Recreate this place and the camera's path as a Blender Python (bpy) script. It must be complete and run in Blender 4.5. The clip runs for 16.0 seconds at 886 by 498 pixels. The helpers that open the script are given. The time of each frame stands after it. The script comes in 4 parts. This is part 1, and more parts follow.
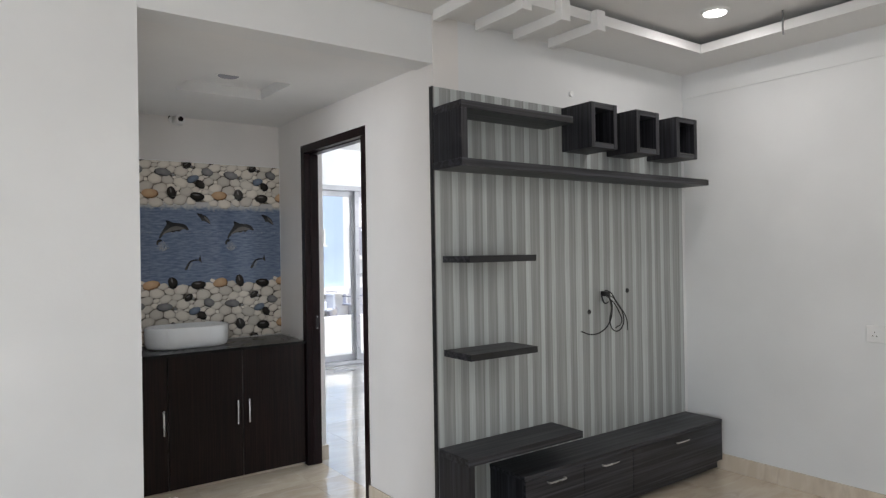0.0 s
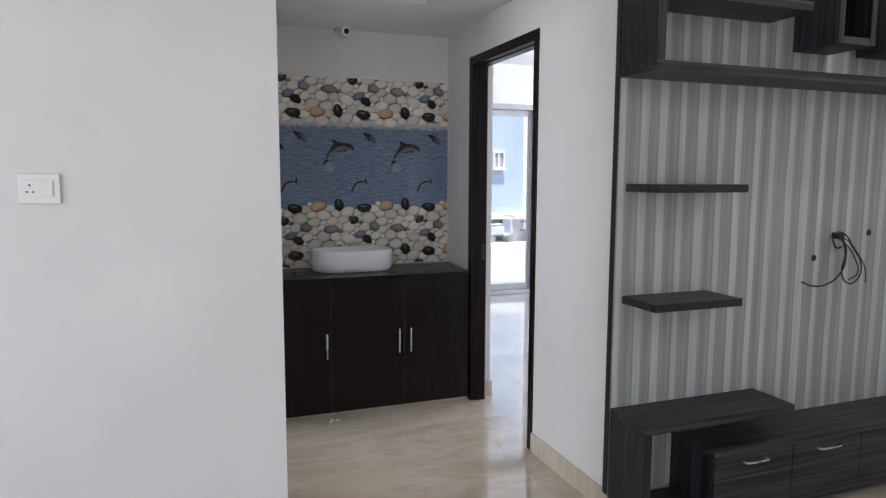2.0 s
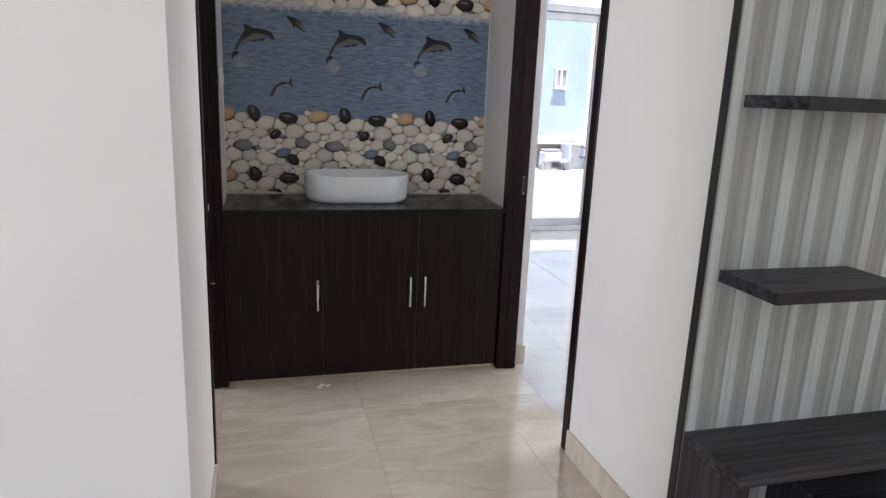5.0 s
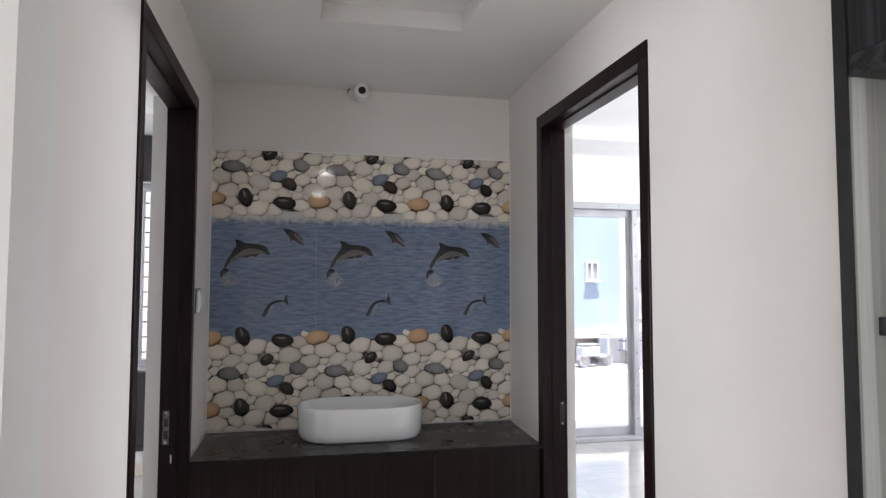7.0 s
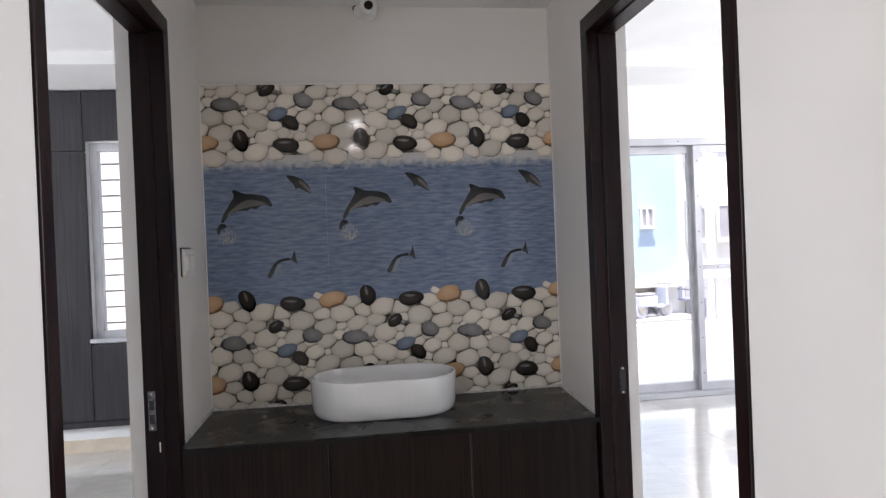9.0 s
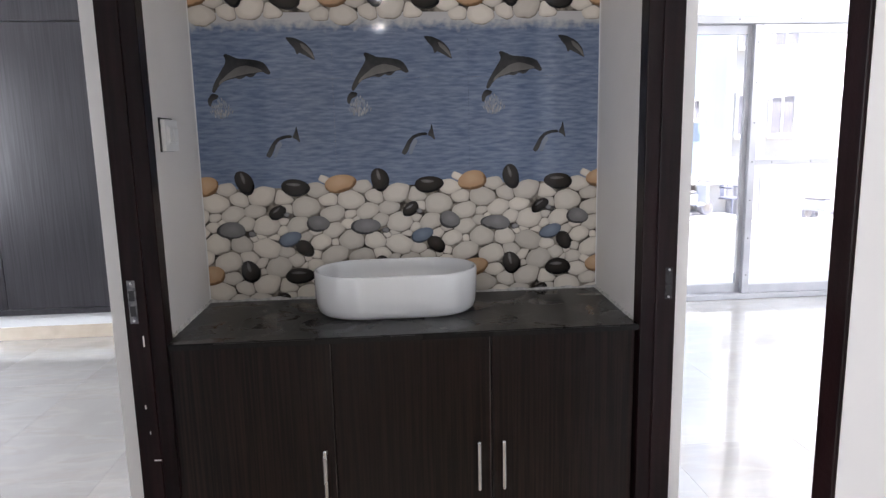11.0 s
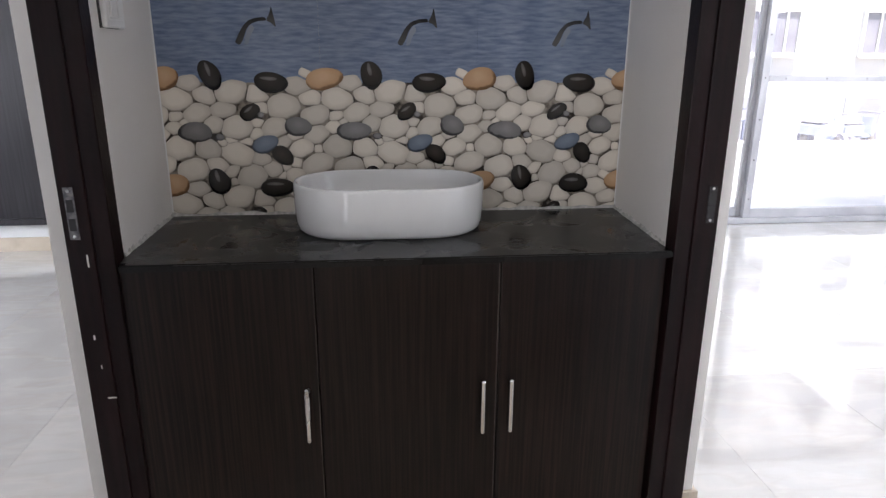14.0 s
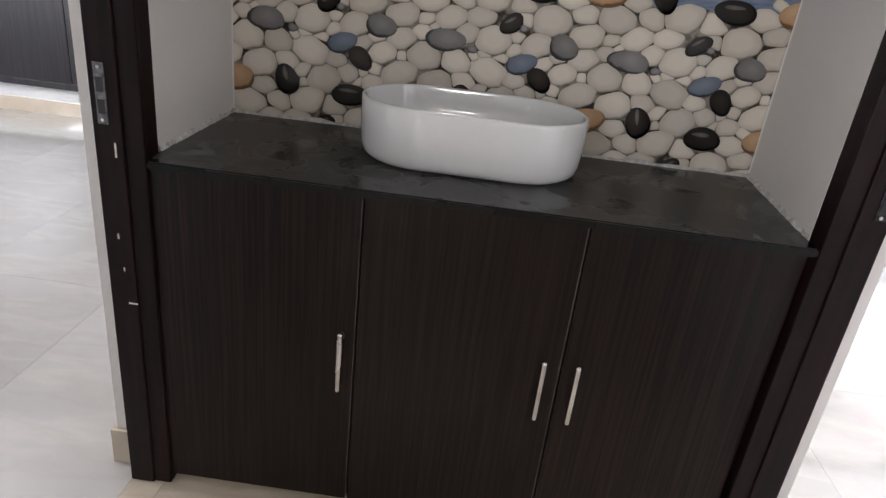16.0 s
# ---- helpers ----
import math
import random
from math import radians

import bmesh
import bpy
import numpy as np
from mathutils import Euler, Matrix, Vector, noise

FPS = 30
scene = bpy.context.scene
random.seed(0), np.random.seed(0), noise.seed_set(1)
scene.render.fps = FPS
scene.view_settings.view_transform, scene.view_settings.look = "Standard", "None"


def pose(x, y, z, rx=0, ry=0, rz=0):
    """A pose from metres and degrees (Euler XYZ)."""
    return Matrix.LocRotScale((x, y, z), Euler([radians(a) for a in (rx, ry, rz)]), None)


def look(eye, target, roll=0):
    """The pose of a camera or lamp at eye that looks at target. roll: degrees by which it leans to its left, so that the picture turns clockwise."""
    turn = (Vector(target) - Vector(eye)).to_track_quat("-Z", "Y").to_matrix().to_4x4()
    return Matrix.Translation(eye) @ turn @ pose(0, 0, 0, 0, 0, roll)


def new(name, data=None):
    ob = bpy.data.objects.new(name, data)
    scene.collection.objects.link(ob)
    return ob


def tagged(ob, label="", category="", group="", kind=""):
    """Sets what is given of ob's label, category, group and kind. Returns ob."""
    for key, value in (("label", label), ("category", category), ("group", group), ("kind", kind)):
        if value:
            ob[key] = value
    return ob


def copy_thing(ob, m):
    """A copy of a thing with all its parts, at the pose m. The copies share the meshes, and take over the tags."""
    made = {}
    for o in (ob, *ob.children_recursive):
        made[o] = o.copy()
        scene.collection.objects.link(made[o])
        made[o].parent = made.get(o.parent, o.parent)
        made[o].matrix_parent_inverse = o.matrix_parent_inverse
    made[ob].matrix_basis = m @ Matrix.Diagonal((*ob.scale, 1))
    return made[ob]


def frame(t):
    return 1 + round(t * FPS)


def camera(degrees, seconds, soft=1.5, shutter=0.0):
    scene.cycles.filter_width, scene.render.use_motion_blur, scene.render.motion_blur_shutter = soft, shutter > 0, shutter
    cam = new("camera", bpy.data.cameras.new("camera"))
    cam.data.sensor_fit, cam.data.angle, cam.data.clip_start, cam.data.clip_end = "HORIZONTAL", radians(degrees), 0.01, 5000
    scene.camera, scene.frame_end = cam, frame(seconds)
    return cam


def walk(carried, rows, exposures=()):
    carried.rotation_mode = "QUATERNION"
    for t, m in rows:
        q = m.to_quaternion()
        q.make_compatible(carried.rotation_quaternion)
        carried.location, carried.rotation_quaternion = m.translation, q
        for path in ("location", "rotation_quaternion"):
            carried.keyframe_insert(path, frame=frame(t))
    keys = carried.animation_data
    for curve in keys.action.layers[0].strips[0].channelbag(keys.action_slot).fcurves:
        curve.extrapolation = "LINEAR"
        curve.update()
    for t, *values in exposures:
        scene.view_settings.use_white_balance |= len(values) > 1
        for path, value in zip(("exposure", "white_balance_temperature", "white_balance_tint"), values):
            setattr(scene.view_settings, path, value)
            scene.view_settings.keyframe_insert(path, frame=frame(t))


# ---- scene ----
cam = camera(68.2, 16.0, soft=1.35)
PATH = [
    (0, (0.01, 0.084, 1.416), (1.192, 1.697, 1.422), -0.9),
    (0.5, (0.074, 0.139, 1.4), (1.242, 1.763, 1.39), -1.2),
    (1, (0.111, 0.248, 1.413), (1.162, 1.95, 1.395), -1.7),
    (1.5, (0.215, 0.322, 1.426), (1.072, 2.129, 1.388), -1.5),
    (2, (0.277, 0.428, 1.42), (0.97, 2.291, 1.198), 0.2),
    (2.5, (0.325, 0.547, 1.379), (0.886, 2.415, 0.935), 2.8),
    (3, (0.37, 0.662, 1.357), (0.88, 2.513, 0.799), 3.4),
    (5.5, (0.785, 1.34, 1.364), (1.314, 3.235, 1.0), 2.0),
    (6, (0.84, 1.455, 1.39), (1.295, 3.396, 1.227), 1.35),
    (6.5, (0.892, 1.563, 1.414), (1.315, 3.518, 1.412), 0.7),
    (7, (0.914, 1.695, 1.439), (1.337, 3.646, 1.558), 0.1),
    (7.5, (0.952, 1.807, 1.458), (1.371, 3.756, 1.613), -1.1),
    (8, (0.994, 1.906, 1.466), (1.395, 3.859, 1.621), -2.5),
    (8.5, (1.041, 1.998, 1.459), (1.377, 3.966, 1.577), -2.6),
    (9, (1.074, 2.109, 1.411), (1.345, 4.091, 1.399), -2.3),
    (9.5, (1.111, 2.194, 1.399), (1.311, 4.179, 1.258), -1.2),
    (10, (1.138, 2.266, 1.366), (1.299, 4.24, 1.09), -1.3),
    (12.5, (1.149, 2.554, 1.355), (1.323, 4.514, 0.998), -1.3),
    (13, (1.138, 2.588, 1.335), (1.326, 4.539, 0.938), -1.3),
    (13.5, (1.122, 2.628, 1.304), (1.324, 4.556, 0.811), -0.5),
    (14, (1.119, 2.682, 1.292), (1.326, 4.588, 0.72), 0.3),
    (14.5, (1.126, 2.742, 1.275), (1.325, 4.64, 0.677), 1.2),
    (15, (1.163, 2.808, 1.292), (1.293, 4.686, 0.632), 2.3),
    (15.5, (1.188, 2.889, 1.277), (1.224, 4.743, 0.526), 4.1),
    (16, (1.19, 2.959, 1.253), (1.114, 4.788, 0.448), 6.7),
]
EXPOSURES = [(0.0, 0.6, 6500, 12), (1.5, 0.54, 6250, 15), (3.0, 0.58, 6300, 16), (6.0, 0.84, 6550, 15), (8.0, 0.83, 6650, 16), (10.0, 1.08, 6500, 17), (12.5, 1.22, 6450, 17), (13.0, 1.08, 6450, 17), (14.0, 1.05, 6500, 17), (16.0, 1.13, 6750, 17)]
walk(cam, [(t, look(eye, target, roll)) for t, eye, target, roll in PATH], EXPOSURES)

# ---- world, sun and lamps ----
SUN_EL, SUN_AZ = radians(72), radians(177)
world = bpy.data.worlds.new("sky")
scene.world = world
world.use_nodes = True
wn = world.node_tree
sky = wn.nodes.new("ShaderNodeTexSky")
sky.sky_type, sky.sun_disc = "NISHITA", False
sky.sun_elevation, sky.sun_rotation = SUN_EL, SUN_AZ
sky.dust_density = 2.0
wn.links.new(sky.outputs[0], wn.nodes["Background"].inputs[0])
wn.nodes["Background"].inputs[1].default_value = 0.15
sun = new("sun", bpy.data.lights.new("sun", "SUN"))
sun.data.energy, sun.data.angle, sun.data.color = 5.0, radians(0.6), (1.0, 0.96, 0.9)
sun_way = Vector((math.sin(SUN_AZ) * math.cos(SUN_EL), math.cos(SUN_AZ) * math.cos(SUN_EL), math.sin(SUN_EL)))
sun.rotation_mode = "QUATERNION"
sun.rotation_quaternion = sun_way.to_track_quat("Z", "Y")


def fill_lamp(name, at, target, width, height, watts):
    """An added lamp for the sky's light, in an assumed opening no view shows."""
    ob = new(name, bpy.data.lights.new(name, "AREA"))
    ob.data.shape, ob.data.size, ob.data.size_y, ob.data.energy = "RECTANGLE", width, height, watts
    ob.data.color = (0.87, 0.94, 1.0)
    ob.matrix_world = look(at, target)
    return ob


fill_lamp("living_window_light", (-3.25, -0.7, 1.35), (0, -0.7, 1.35), 3.2, 2.0, 28)
fill_lamp("living_balcony_light", (-1.95, -3.25, 1.25), (-1.95, 0, 1.25), 2.1, 2.1, 34)
fill_lamp("left_room_window_light", (-3.25, 5.2, 1.45), (0, 5.2, 1.45), 1.5, 1.3, 53)
fill_lamp("right_room_window_light", (6.15, 5.2, 2.1), (2, 5.2, 2.05), 2.6, 0.6, 90)
# The lamp at (3.21, 0.6) is unseen, added to brighten the television wall's floor.
DOWNLIGHTS = [(3.21, 2.0), (3.21, 0.6), (1.15, 0.66), (1.12, -0.9), (3.2, -0.9), (-1.2, 0.66), (-1.2, -0.9)]
for px, py in DOWNLIGHTS:
    lamp = new("downlight_lamp", bpy.data.lights.new("downlight_lamp", "AREA"))
    lamp.data.shape, lamp.data.size, lamp.data.energy, lamp.data.color = "DISK", 0.13, 2.6, (1.0, 0.975, 0.95)
    lamp.location = (px, py, 2.632)


# ---- materials ----
def rgba(c):
    return (*c, 1.0)


def mat(name, dark, light, scale=(3, 3, 3), rough=0.5, rough_to=None, bump=0.0, bump_scale=60.0, metal=0.0, coat=0.0,
        space="world", detail=5.0, lo=0.35, hi=0.65, stain=0.0, spec=0.5, rand=0.0):
    """A surface with grain (noise between two colours), broad stains, fine relief and uneven gloss."""
    m = bpy.data.materials.new(name)
    m.use_nodes = True
    nt = m.node_tree
    n, l = nt.nodes, nt.links
    bsdf = n["Principled BSDF"]
    if space == "world":
        src = n.new("ShaderNodeNewGeometry").outputs["Position"]
    elif space == "uv":
        src = n.new("ShaderNodeTexCoord").outputs["UV"]
    else:
        src = n.new("ShaderNodeTexCoord").outputs["Object"]
    if rand:
        info = n.new("ShaderNodeObjectInfo")
        shift = n.new("ShaderNodeVectorMath")
        shift.operation = "MULTIPLY_ADD"
        comb = n.new("ShaderNodeCombineXYZ")
        for k in range(3):
            l.new(info.outputs["Random"], comb.inputs[k])
        l.new(comb.outputs[0], shift.inputs[0])
        shift.inputs[1].default_value = (37, 53, 71)
        l.new(src, shift.inputs[2])
        src = shift.outputs[0]
    mp = n.new("ShaderNodeMapping")
    mp.inputs["Scale"].default_value = scale
    l.new(src, mp.inputs[0])
    tex = n.new("ShaderNodeTexNoise")
    tex.inputs["Scale"].default_value, tex.inputs["Detail"].default_value = 1.0, detail
    l.new(mp.outputs[0], tex.inputs["Vector"])
    ramp = n.new("ShaderNodeValToRGB")
    ramp.color_ramp.elements[0].position, ramp.color_ramp.elements[1].position = lo, hi
    ramp.color_ramp.elements[0].color, ramp.color_ramp.elements[1].color = rgba(dark), rgba(light)
    l.new(tex.outputs["Fac"], ramp.inputs[0])
    colour = ramp.outputs[0]
    broad = n.new("ShaderNodeTexNoise")
    broad.inputs["Scale"].default_value, broad.inputs["Detail"].default_value = 1.3, 3.0
    l.new(src, broad.inputs["Vector"])
    if stain:
        mix = n.new("ShaderNodeMix")
        mix.data_type, mix.blend_type = "RGBA", "MULTIPLY"
        r2 = n.new("ShaderNodeValToRGB")
        r2.color_ramp.elements[0].position, r2.color_ramp.elements[1].position = 0.35, 0.7
        r2.color_ramp.elements[0].color = rgba((1 - stain,) * 3)
        l.new(broad.outputs["Fac"], r2.inputs[0])
        mix.inputs[0].default_value = 1.0
        l.new(colour, mix.inputs[6])
        l.new(r2.outputs[0], mix.inputs[7])
        colour = mix.outputs[2]
    l.new(colour, bsdf.inputs["Base Color"])
    bsdf.inputs["Metallic"].default_value = metal
    bsdf.inputs["Specular IOR Level"].default_value = spec
    bsdf.inputs["Coat Weight"].default_value = coat
    bsdf.inputs["Coat Roughness"].default_value = 0.06
    if rough_to is None:
        bsdf.inputs["Roughness"].default_value = rough
    else:
        mr = n.new("ShaderNodeMapRange")
        mr.inputs[1].default_value, mr.inputs[2].default_value = 0.35, 0.65
        mr.inputs[3].default_value, mr.inputs[4].default_value = rough, rough_to
        l.new(broad.outputs["Fac"], mr.inputs[0])
        l.new(mr.outputs[0], bsdf.inputs["Roughness"])
    if bump:
        fine = n.new("ShaderNodeTexNoise")
        fine.inputs["Scale"].default_value, fine.inputs["Detail"].default_value = bump_scale, 4.0
        l.new(src, fine.inputs["Vector"])
        b = n.new("ShaderNodeBump")
        b.inputs["Strength"].default_value, b.inputs["Distance"].default_value = bump, 0.01
        l.new(fine.outputs["Fac"], b.inputs["Height"])
        l.new(b.outputs[0], bsdf.inputs["Normal"])
    return m


def glow(name, colour, strength):
    m = bpy.data.materials.new(name)
    m.use_nodes = True
    b = m.node_tree.nodes["Principled BSDF"]
    b.inputs["Base Color"].default_value = rgba(colour)
    b.inputs["Emission Color"].default_value, b.inputs["Emission Strength"].default_value = rgba(colour), strength
    return m


M_WALL = mat("wall_paint", (0.742, 0.748, 0.745), (0.782, 0.788, 0.785), (2, 2, 2), 0.5, 0.62, 0.05, 45, stain=0.05)
# Passage and niche walls: a warmer tint than the other walls.
M_WARMWALL = mat("warm_tinted_wall", (0.758, 0.73, 0.704), (0.798, 0.77, 0.744), (2, 2, 2), 0.5, 0.62, 0.06, 45, stain=0.05)
M_CEIL = mat("ceiling_paint", (0.76, 0.755, 0.745), (0.8, 0.795, 0.785), (2, 2, 2), 0.6, 0.7, 0.04, 40, stain=0.04)
M_FRAME = mat("dark_polished_wood", (0.0058, 0.0018, 0.002), (0.0155, 0.0055, 0.006), (60, 60, 3), 0.28, 0.4, 0.06, 90, stain=0.2, spec=0.16)
M_WENGE = mat("wenge_laminate", (0.0038, 0.0015, 0.0013), (0.02, 0.0096, 0.0076), (170, 20, 3.2), 0.3, 0.42, 0.05, 120, lo=0.38, hi=0.68, stain=0.25, spec=0.22)
M_EDGEBAND = mat("worn_edge_band", (0.03, 0.022, 0.018), (0.1, 0.08, 0.068), (30, 30, 9), 0.45, lo=0.4, hi=0.6)
# Grain follows each board; the lying one is lightened for sheen on top faces.
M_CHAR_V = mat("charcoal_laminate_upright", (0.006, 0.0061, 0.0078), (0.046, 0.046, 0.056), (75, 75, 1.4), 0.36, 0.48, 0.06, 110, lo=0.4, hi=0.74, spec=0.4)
M_CHAR_H = mat("charcoal_laminate_lying_sheen", (0.006, 0.0061, 0.0078), (0.064, 0.064, 0.075), (1.4, 60, 70), 0.36, 0.48, 0.06, 110, lo=0.42, hi=0.72, spec=0.42)
M_BLACK = mat("black_edge", (0.008, 0.008, 0.009), (0.016, 0.015, 0.016), (20, 20, 20), 0.35, 0.45)
M_GRANITE = mat("polished_black_granite", (0.006, 0.0058, 0.0058), (0.014, 0.0136, 0.0134), (160, 160, 160), 0.25, 0.4, 0.02, 200, lo=0.35, hi=0.75, spec=0.2)
M_CERAMIC = mat("white_ceramic", (0.822, 0.833, 0.838), (0.84, 0.85, 0.855), (30, 30, 6), 0.04, 0.08, coat=0.8, lo=0.3, hi=0.55, stain=0.05)
M_STEEL = mat("brushed_steel", (0.42, 0.41, 0.4), (0.62, 0.61, 0.6), (120, 120, 8), 0.2, 0.34, metal=1.0)
M_DULLSTEEL = mat("dull_steel", (0.1, 0.1, 0.11), (0.22, 0.21, 0.21), (90, 90, 90), 0.35, 0.5, metal=1.0)
# Steel darkened for the right strike plate, whose shade is put into the colour.
M_SHADESTEEL = mat("shaded_steel", (0.03, 0.028, 0.03), (0.08, 0.075, 0.078), (90, 90, 90), 0.4, 0.55, metal=1.0)
M_PLASTIC = mat("white_plastic", (0.78, 0.78, 0.77), (0.83, 0.83, 0.82), (9, 9, 9), 0.3, 0.38)
# White frames: the grey of being backlit is put into the base colour.
M_UPVC = mat("backlit_upvc", (0.38, 0.38, 0.4), (0.46, 0.46, 0.48), (5, 5, 5), 0.28, 0.4, stain=0.06)
M_CABLE = mat("black_cable", (0.012, 0.012, 0.012), (0.03, 0.03, 0.03), (30, 30, 30), 0.5)
M_GROUT = mat("grout", (0.42, 0.37, 0.3), (0.52, 0.46, 0.39), (15, 15, 15), 0.8)
M_GRILLE = mat("grey_grille_paint", (0.12, 0.12, 0.12), (0.2, 0.2, 0.2), (20, 20, 20), 0.5)
M_SEAL = mat("pale_sealant", (0.42, 0.42, 0.4), (0.66, 0.65, 0.62), (60, 60, 60), 0.7)
M_LENS = mat("camera_lens", (0.01, 0.002, 0.002), (0.03, 0.006, 0.005), (30, 30, 30), 0.08)
M_CHIP = mat("bare_wood_filler", (0.7, 0.68, 0.62), (0.8, 0.78, 0.74), (50, 50, 50), 0.7)
M_PARAPET = mat("whitewashed_concrete", (0.72, 0.72, 0.7), (0.82, 0.82, 0.8), (2, 2, 2), 0.8, bump=0.1, stain=0.1)
M_BLUE = mat("blue_facade_paint", (0.38, 0.5, 0.66), (0.44, 0.56, 0.72), (1.5, 1.5, 1.5), 0.7, bump=0.1, stain=0.08)
M_CHAIR = mat("blue_grey_plastic", (0.22, 0.24, 0.32), (0.28, 0.3, 0.38), (6, 6, 6), 0.4)
M_GROUND = mat("dusty_ground", (0.3, 0.27, 0.22), (0.42, 0.38, 0.32), (0.6, 0.6, 0.6), 0.9, bump=0.2, bump_scale=8)
M_CREAM = mat("cream_facade_paint", (0.55, 0.5, 0.46), (0.65, 0.6, 0.55), (2, 2, 2), 0.7, stain=0.12)
M_GREYPAINT = mat("grey_facade_paint", (0.42, 0.42, 0.44), (0.52, 0.52, 0.54), (2, 2, 2), 0.7, stain=0.1)
M_SCOOTER = mat("pale_scooter_paint", (0.5, 0.54, 0.62), (0.6, 0.64, 0.7), (6, 6, 6), 0.35)
M_TYRE = mat("pale_rubber", (0.34, 0.34, 0.38), (0.42, 0.42, 0.46), (20, 20, 20), 0.8)
M_DULLGLASS = mat("dull_window_glass", (0.3, 0.3, 0.35), (0.4, 0.4, 0.45), (2, 2, 2), 0.1)
M_DARKPANEL = mat("dark_laminate_panel", (0.012, 0.011, 0.014), (0.034, 0.031, 0.037), (80, 20, 2.0), 0.28, 0.3, 0.04, 100, stain=0.15)
M_LAMP = glow("lamp_diffuser", (1.0, 0.98, 0.95), 4.0)


def marble(name, dark, light, veins=1.0):
    """Polished beige vitrified tile with soft clouds and thin paler veins; each tile is cut from another spot."""
    m = mat(name, dark, light, (1.7, 1.1, 1), 0.022, 0.05, detail=8.0, lo=0.3, hi=0.7,
            space="object", rand=1.0, stain=0.1, coat=0.8, spec=0.6)
    nt = m.node_tree
    n, l = nt.nodes, nt.links
    bsdf = n["Principled BSDF"]
    old = bsdf.inputs["Base Color"].links[0].from_socket
    src = next(x for x in n if x.type == "MAPPING").outputs[0]
    turn = n.new("ShaderNodeMapping")
    turn.inputs["Rotation"].default_value, turn.inputs["Scale"].default_value = (0, 0, 0.75), (0.7, 3.4, 1)
    l.new(src, turn.inputs[0])
    for scale, mid, tint, amount in ((1.6, 0.5, (0.8, 0.73, 0.64), 0.26), (2.1, 0.55, (0.42, 0.345, 0.27), 0.3)):
        vein = n.new("ShaderNodeTexNoise")
        vein.inputs["Scale"].default_value, vein.inputs["Detail"].default_value, vein.inputs["Distortion"].default_value = scale, 9.0, 0.25
        l.new(turn.outputs[0], vein.inputs["Vector"])
        ramp = n.new("ShaderNodeValToRGB")
        e = ramp.color_ramp.elements
        e[0].position, e[1].position = mid - 0.06, mid + 0.06
        e[0].color = e[1].color = rgba((0, 0, 0))
        peak = e.new(mid)
        peak.color = rgba((amount * veins,) * 3)
        l.new(vein.outputs["Fac"], ramp.inputs[0])
        mix = n.new("ShaderNodeMix")
        mix.data_type = "RGBA"
        l.new(ramp.outputs[0], mix.inputs[0])
        l.new(old, mix.inputs[6])
        mix.inputs[7].default_value = rgba(tint)
        old = mix.outputs[2]
    l.new(old, bsdf.inputs["Base Color"])
    return m



def dusty_granite():
    """Black granite under a film of dust, wiped away in smears that show the polish."""
    m = mat("dusty_black_granite", (0.009, 0.0087, 0.009), (0.022, 0.0212, 0.0212), (140, 140, 140), 0.3, lo=0.3, hi=0.75, bump=0.015, bump_scale=220)
    n, l = m.node_tree.nodes, m.node_tree.links
    bsdf = n["Principled BSDF"]
    old = bsdf.inputs["Base Color"].links[0].from_socket
    pos = n.new("ShaderNodeNewGeometry").outputs["Position"]
    smear = n.new("ShaderNodeTexNoise")
    smear.inputs["Scale"].default_value, smear.inputs["Detail"].default_value, smear.inputs["Distortion"].default_value = 5.5, 7.0, 1.6
    l.new(pos, smear.inputs["Vector"])
    fac = n.new("ShaderNodeMapRange")
    fac.inputs[1].default_value, fac.inputs[2].default_value = 0.46, 0.64
    l.new(smear.outputs["Fac"], fac.inputs[0])
    mix = n.new("ShaderNodeMix")
    mix.data_type = "RGBA"
    l.new(fac.outputs[0], mix.inputs[0])
    l.new(old, mix.inputs[6])
    mix.inputs[7].default_value = rgba((0.0065, 0.0063, 0.0062))
    l.new(mix.outputs[2], bsdf.inputs["Base Color"])
    rough = n.new("ShaderNodeMapRange")
    rough.inputs[3].default_value, rough.inputs[4].default_value = 0.36, 0.14
    l.new(fac.outputs[0], rough.inputs[0])
    l.new(rough.outputs[0], bsdf.inputs["Roughness"])
    return m


M_DUSTY = dusty_granite()
M_MARBLE = marble("beige_marble_tile", (0.58, 0.485, 0.372), (0.74, 0.645, 0.52))
M_PALE = marble("pale_marble_tile", (0.5, 0.477, 0.448), (0.6, 0.58, 0.556), 0.5)


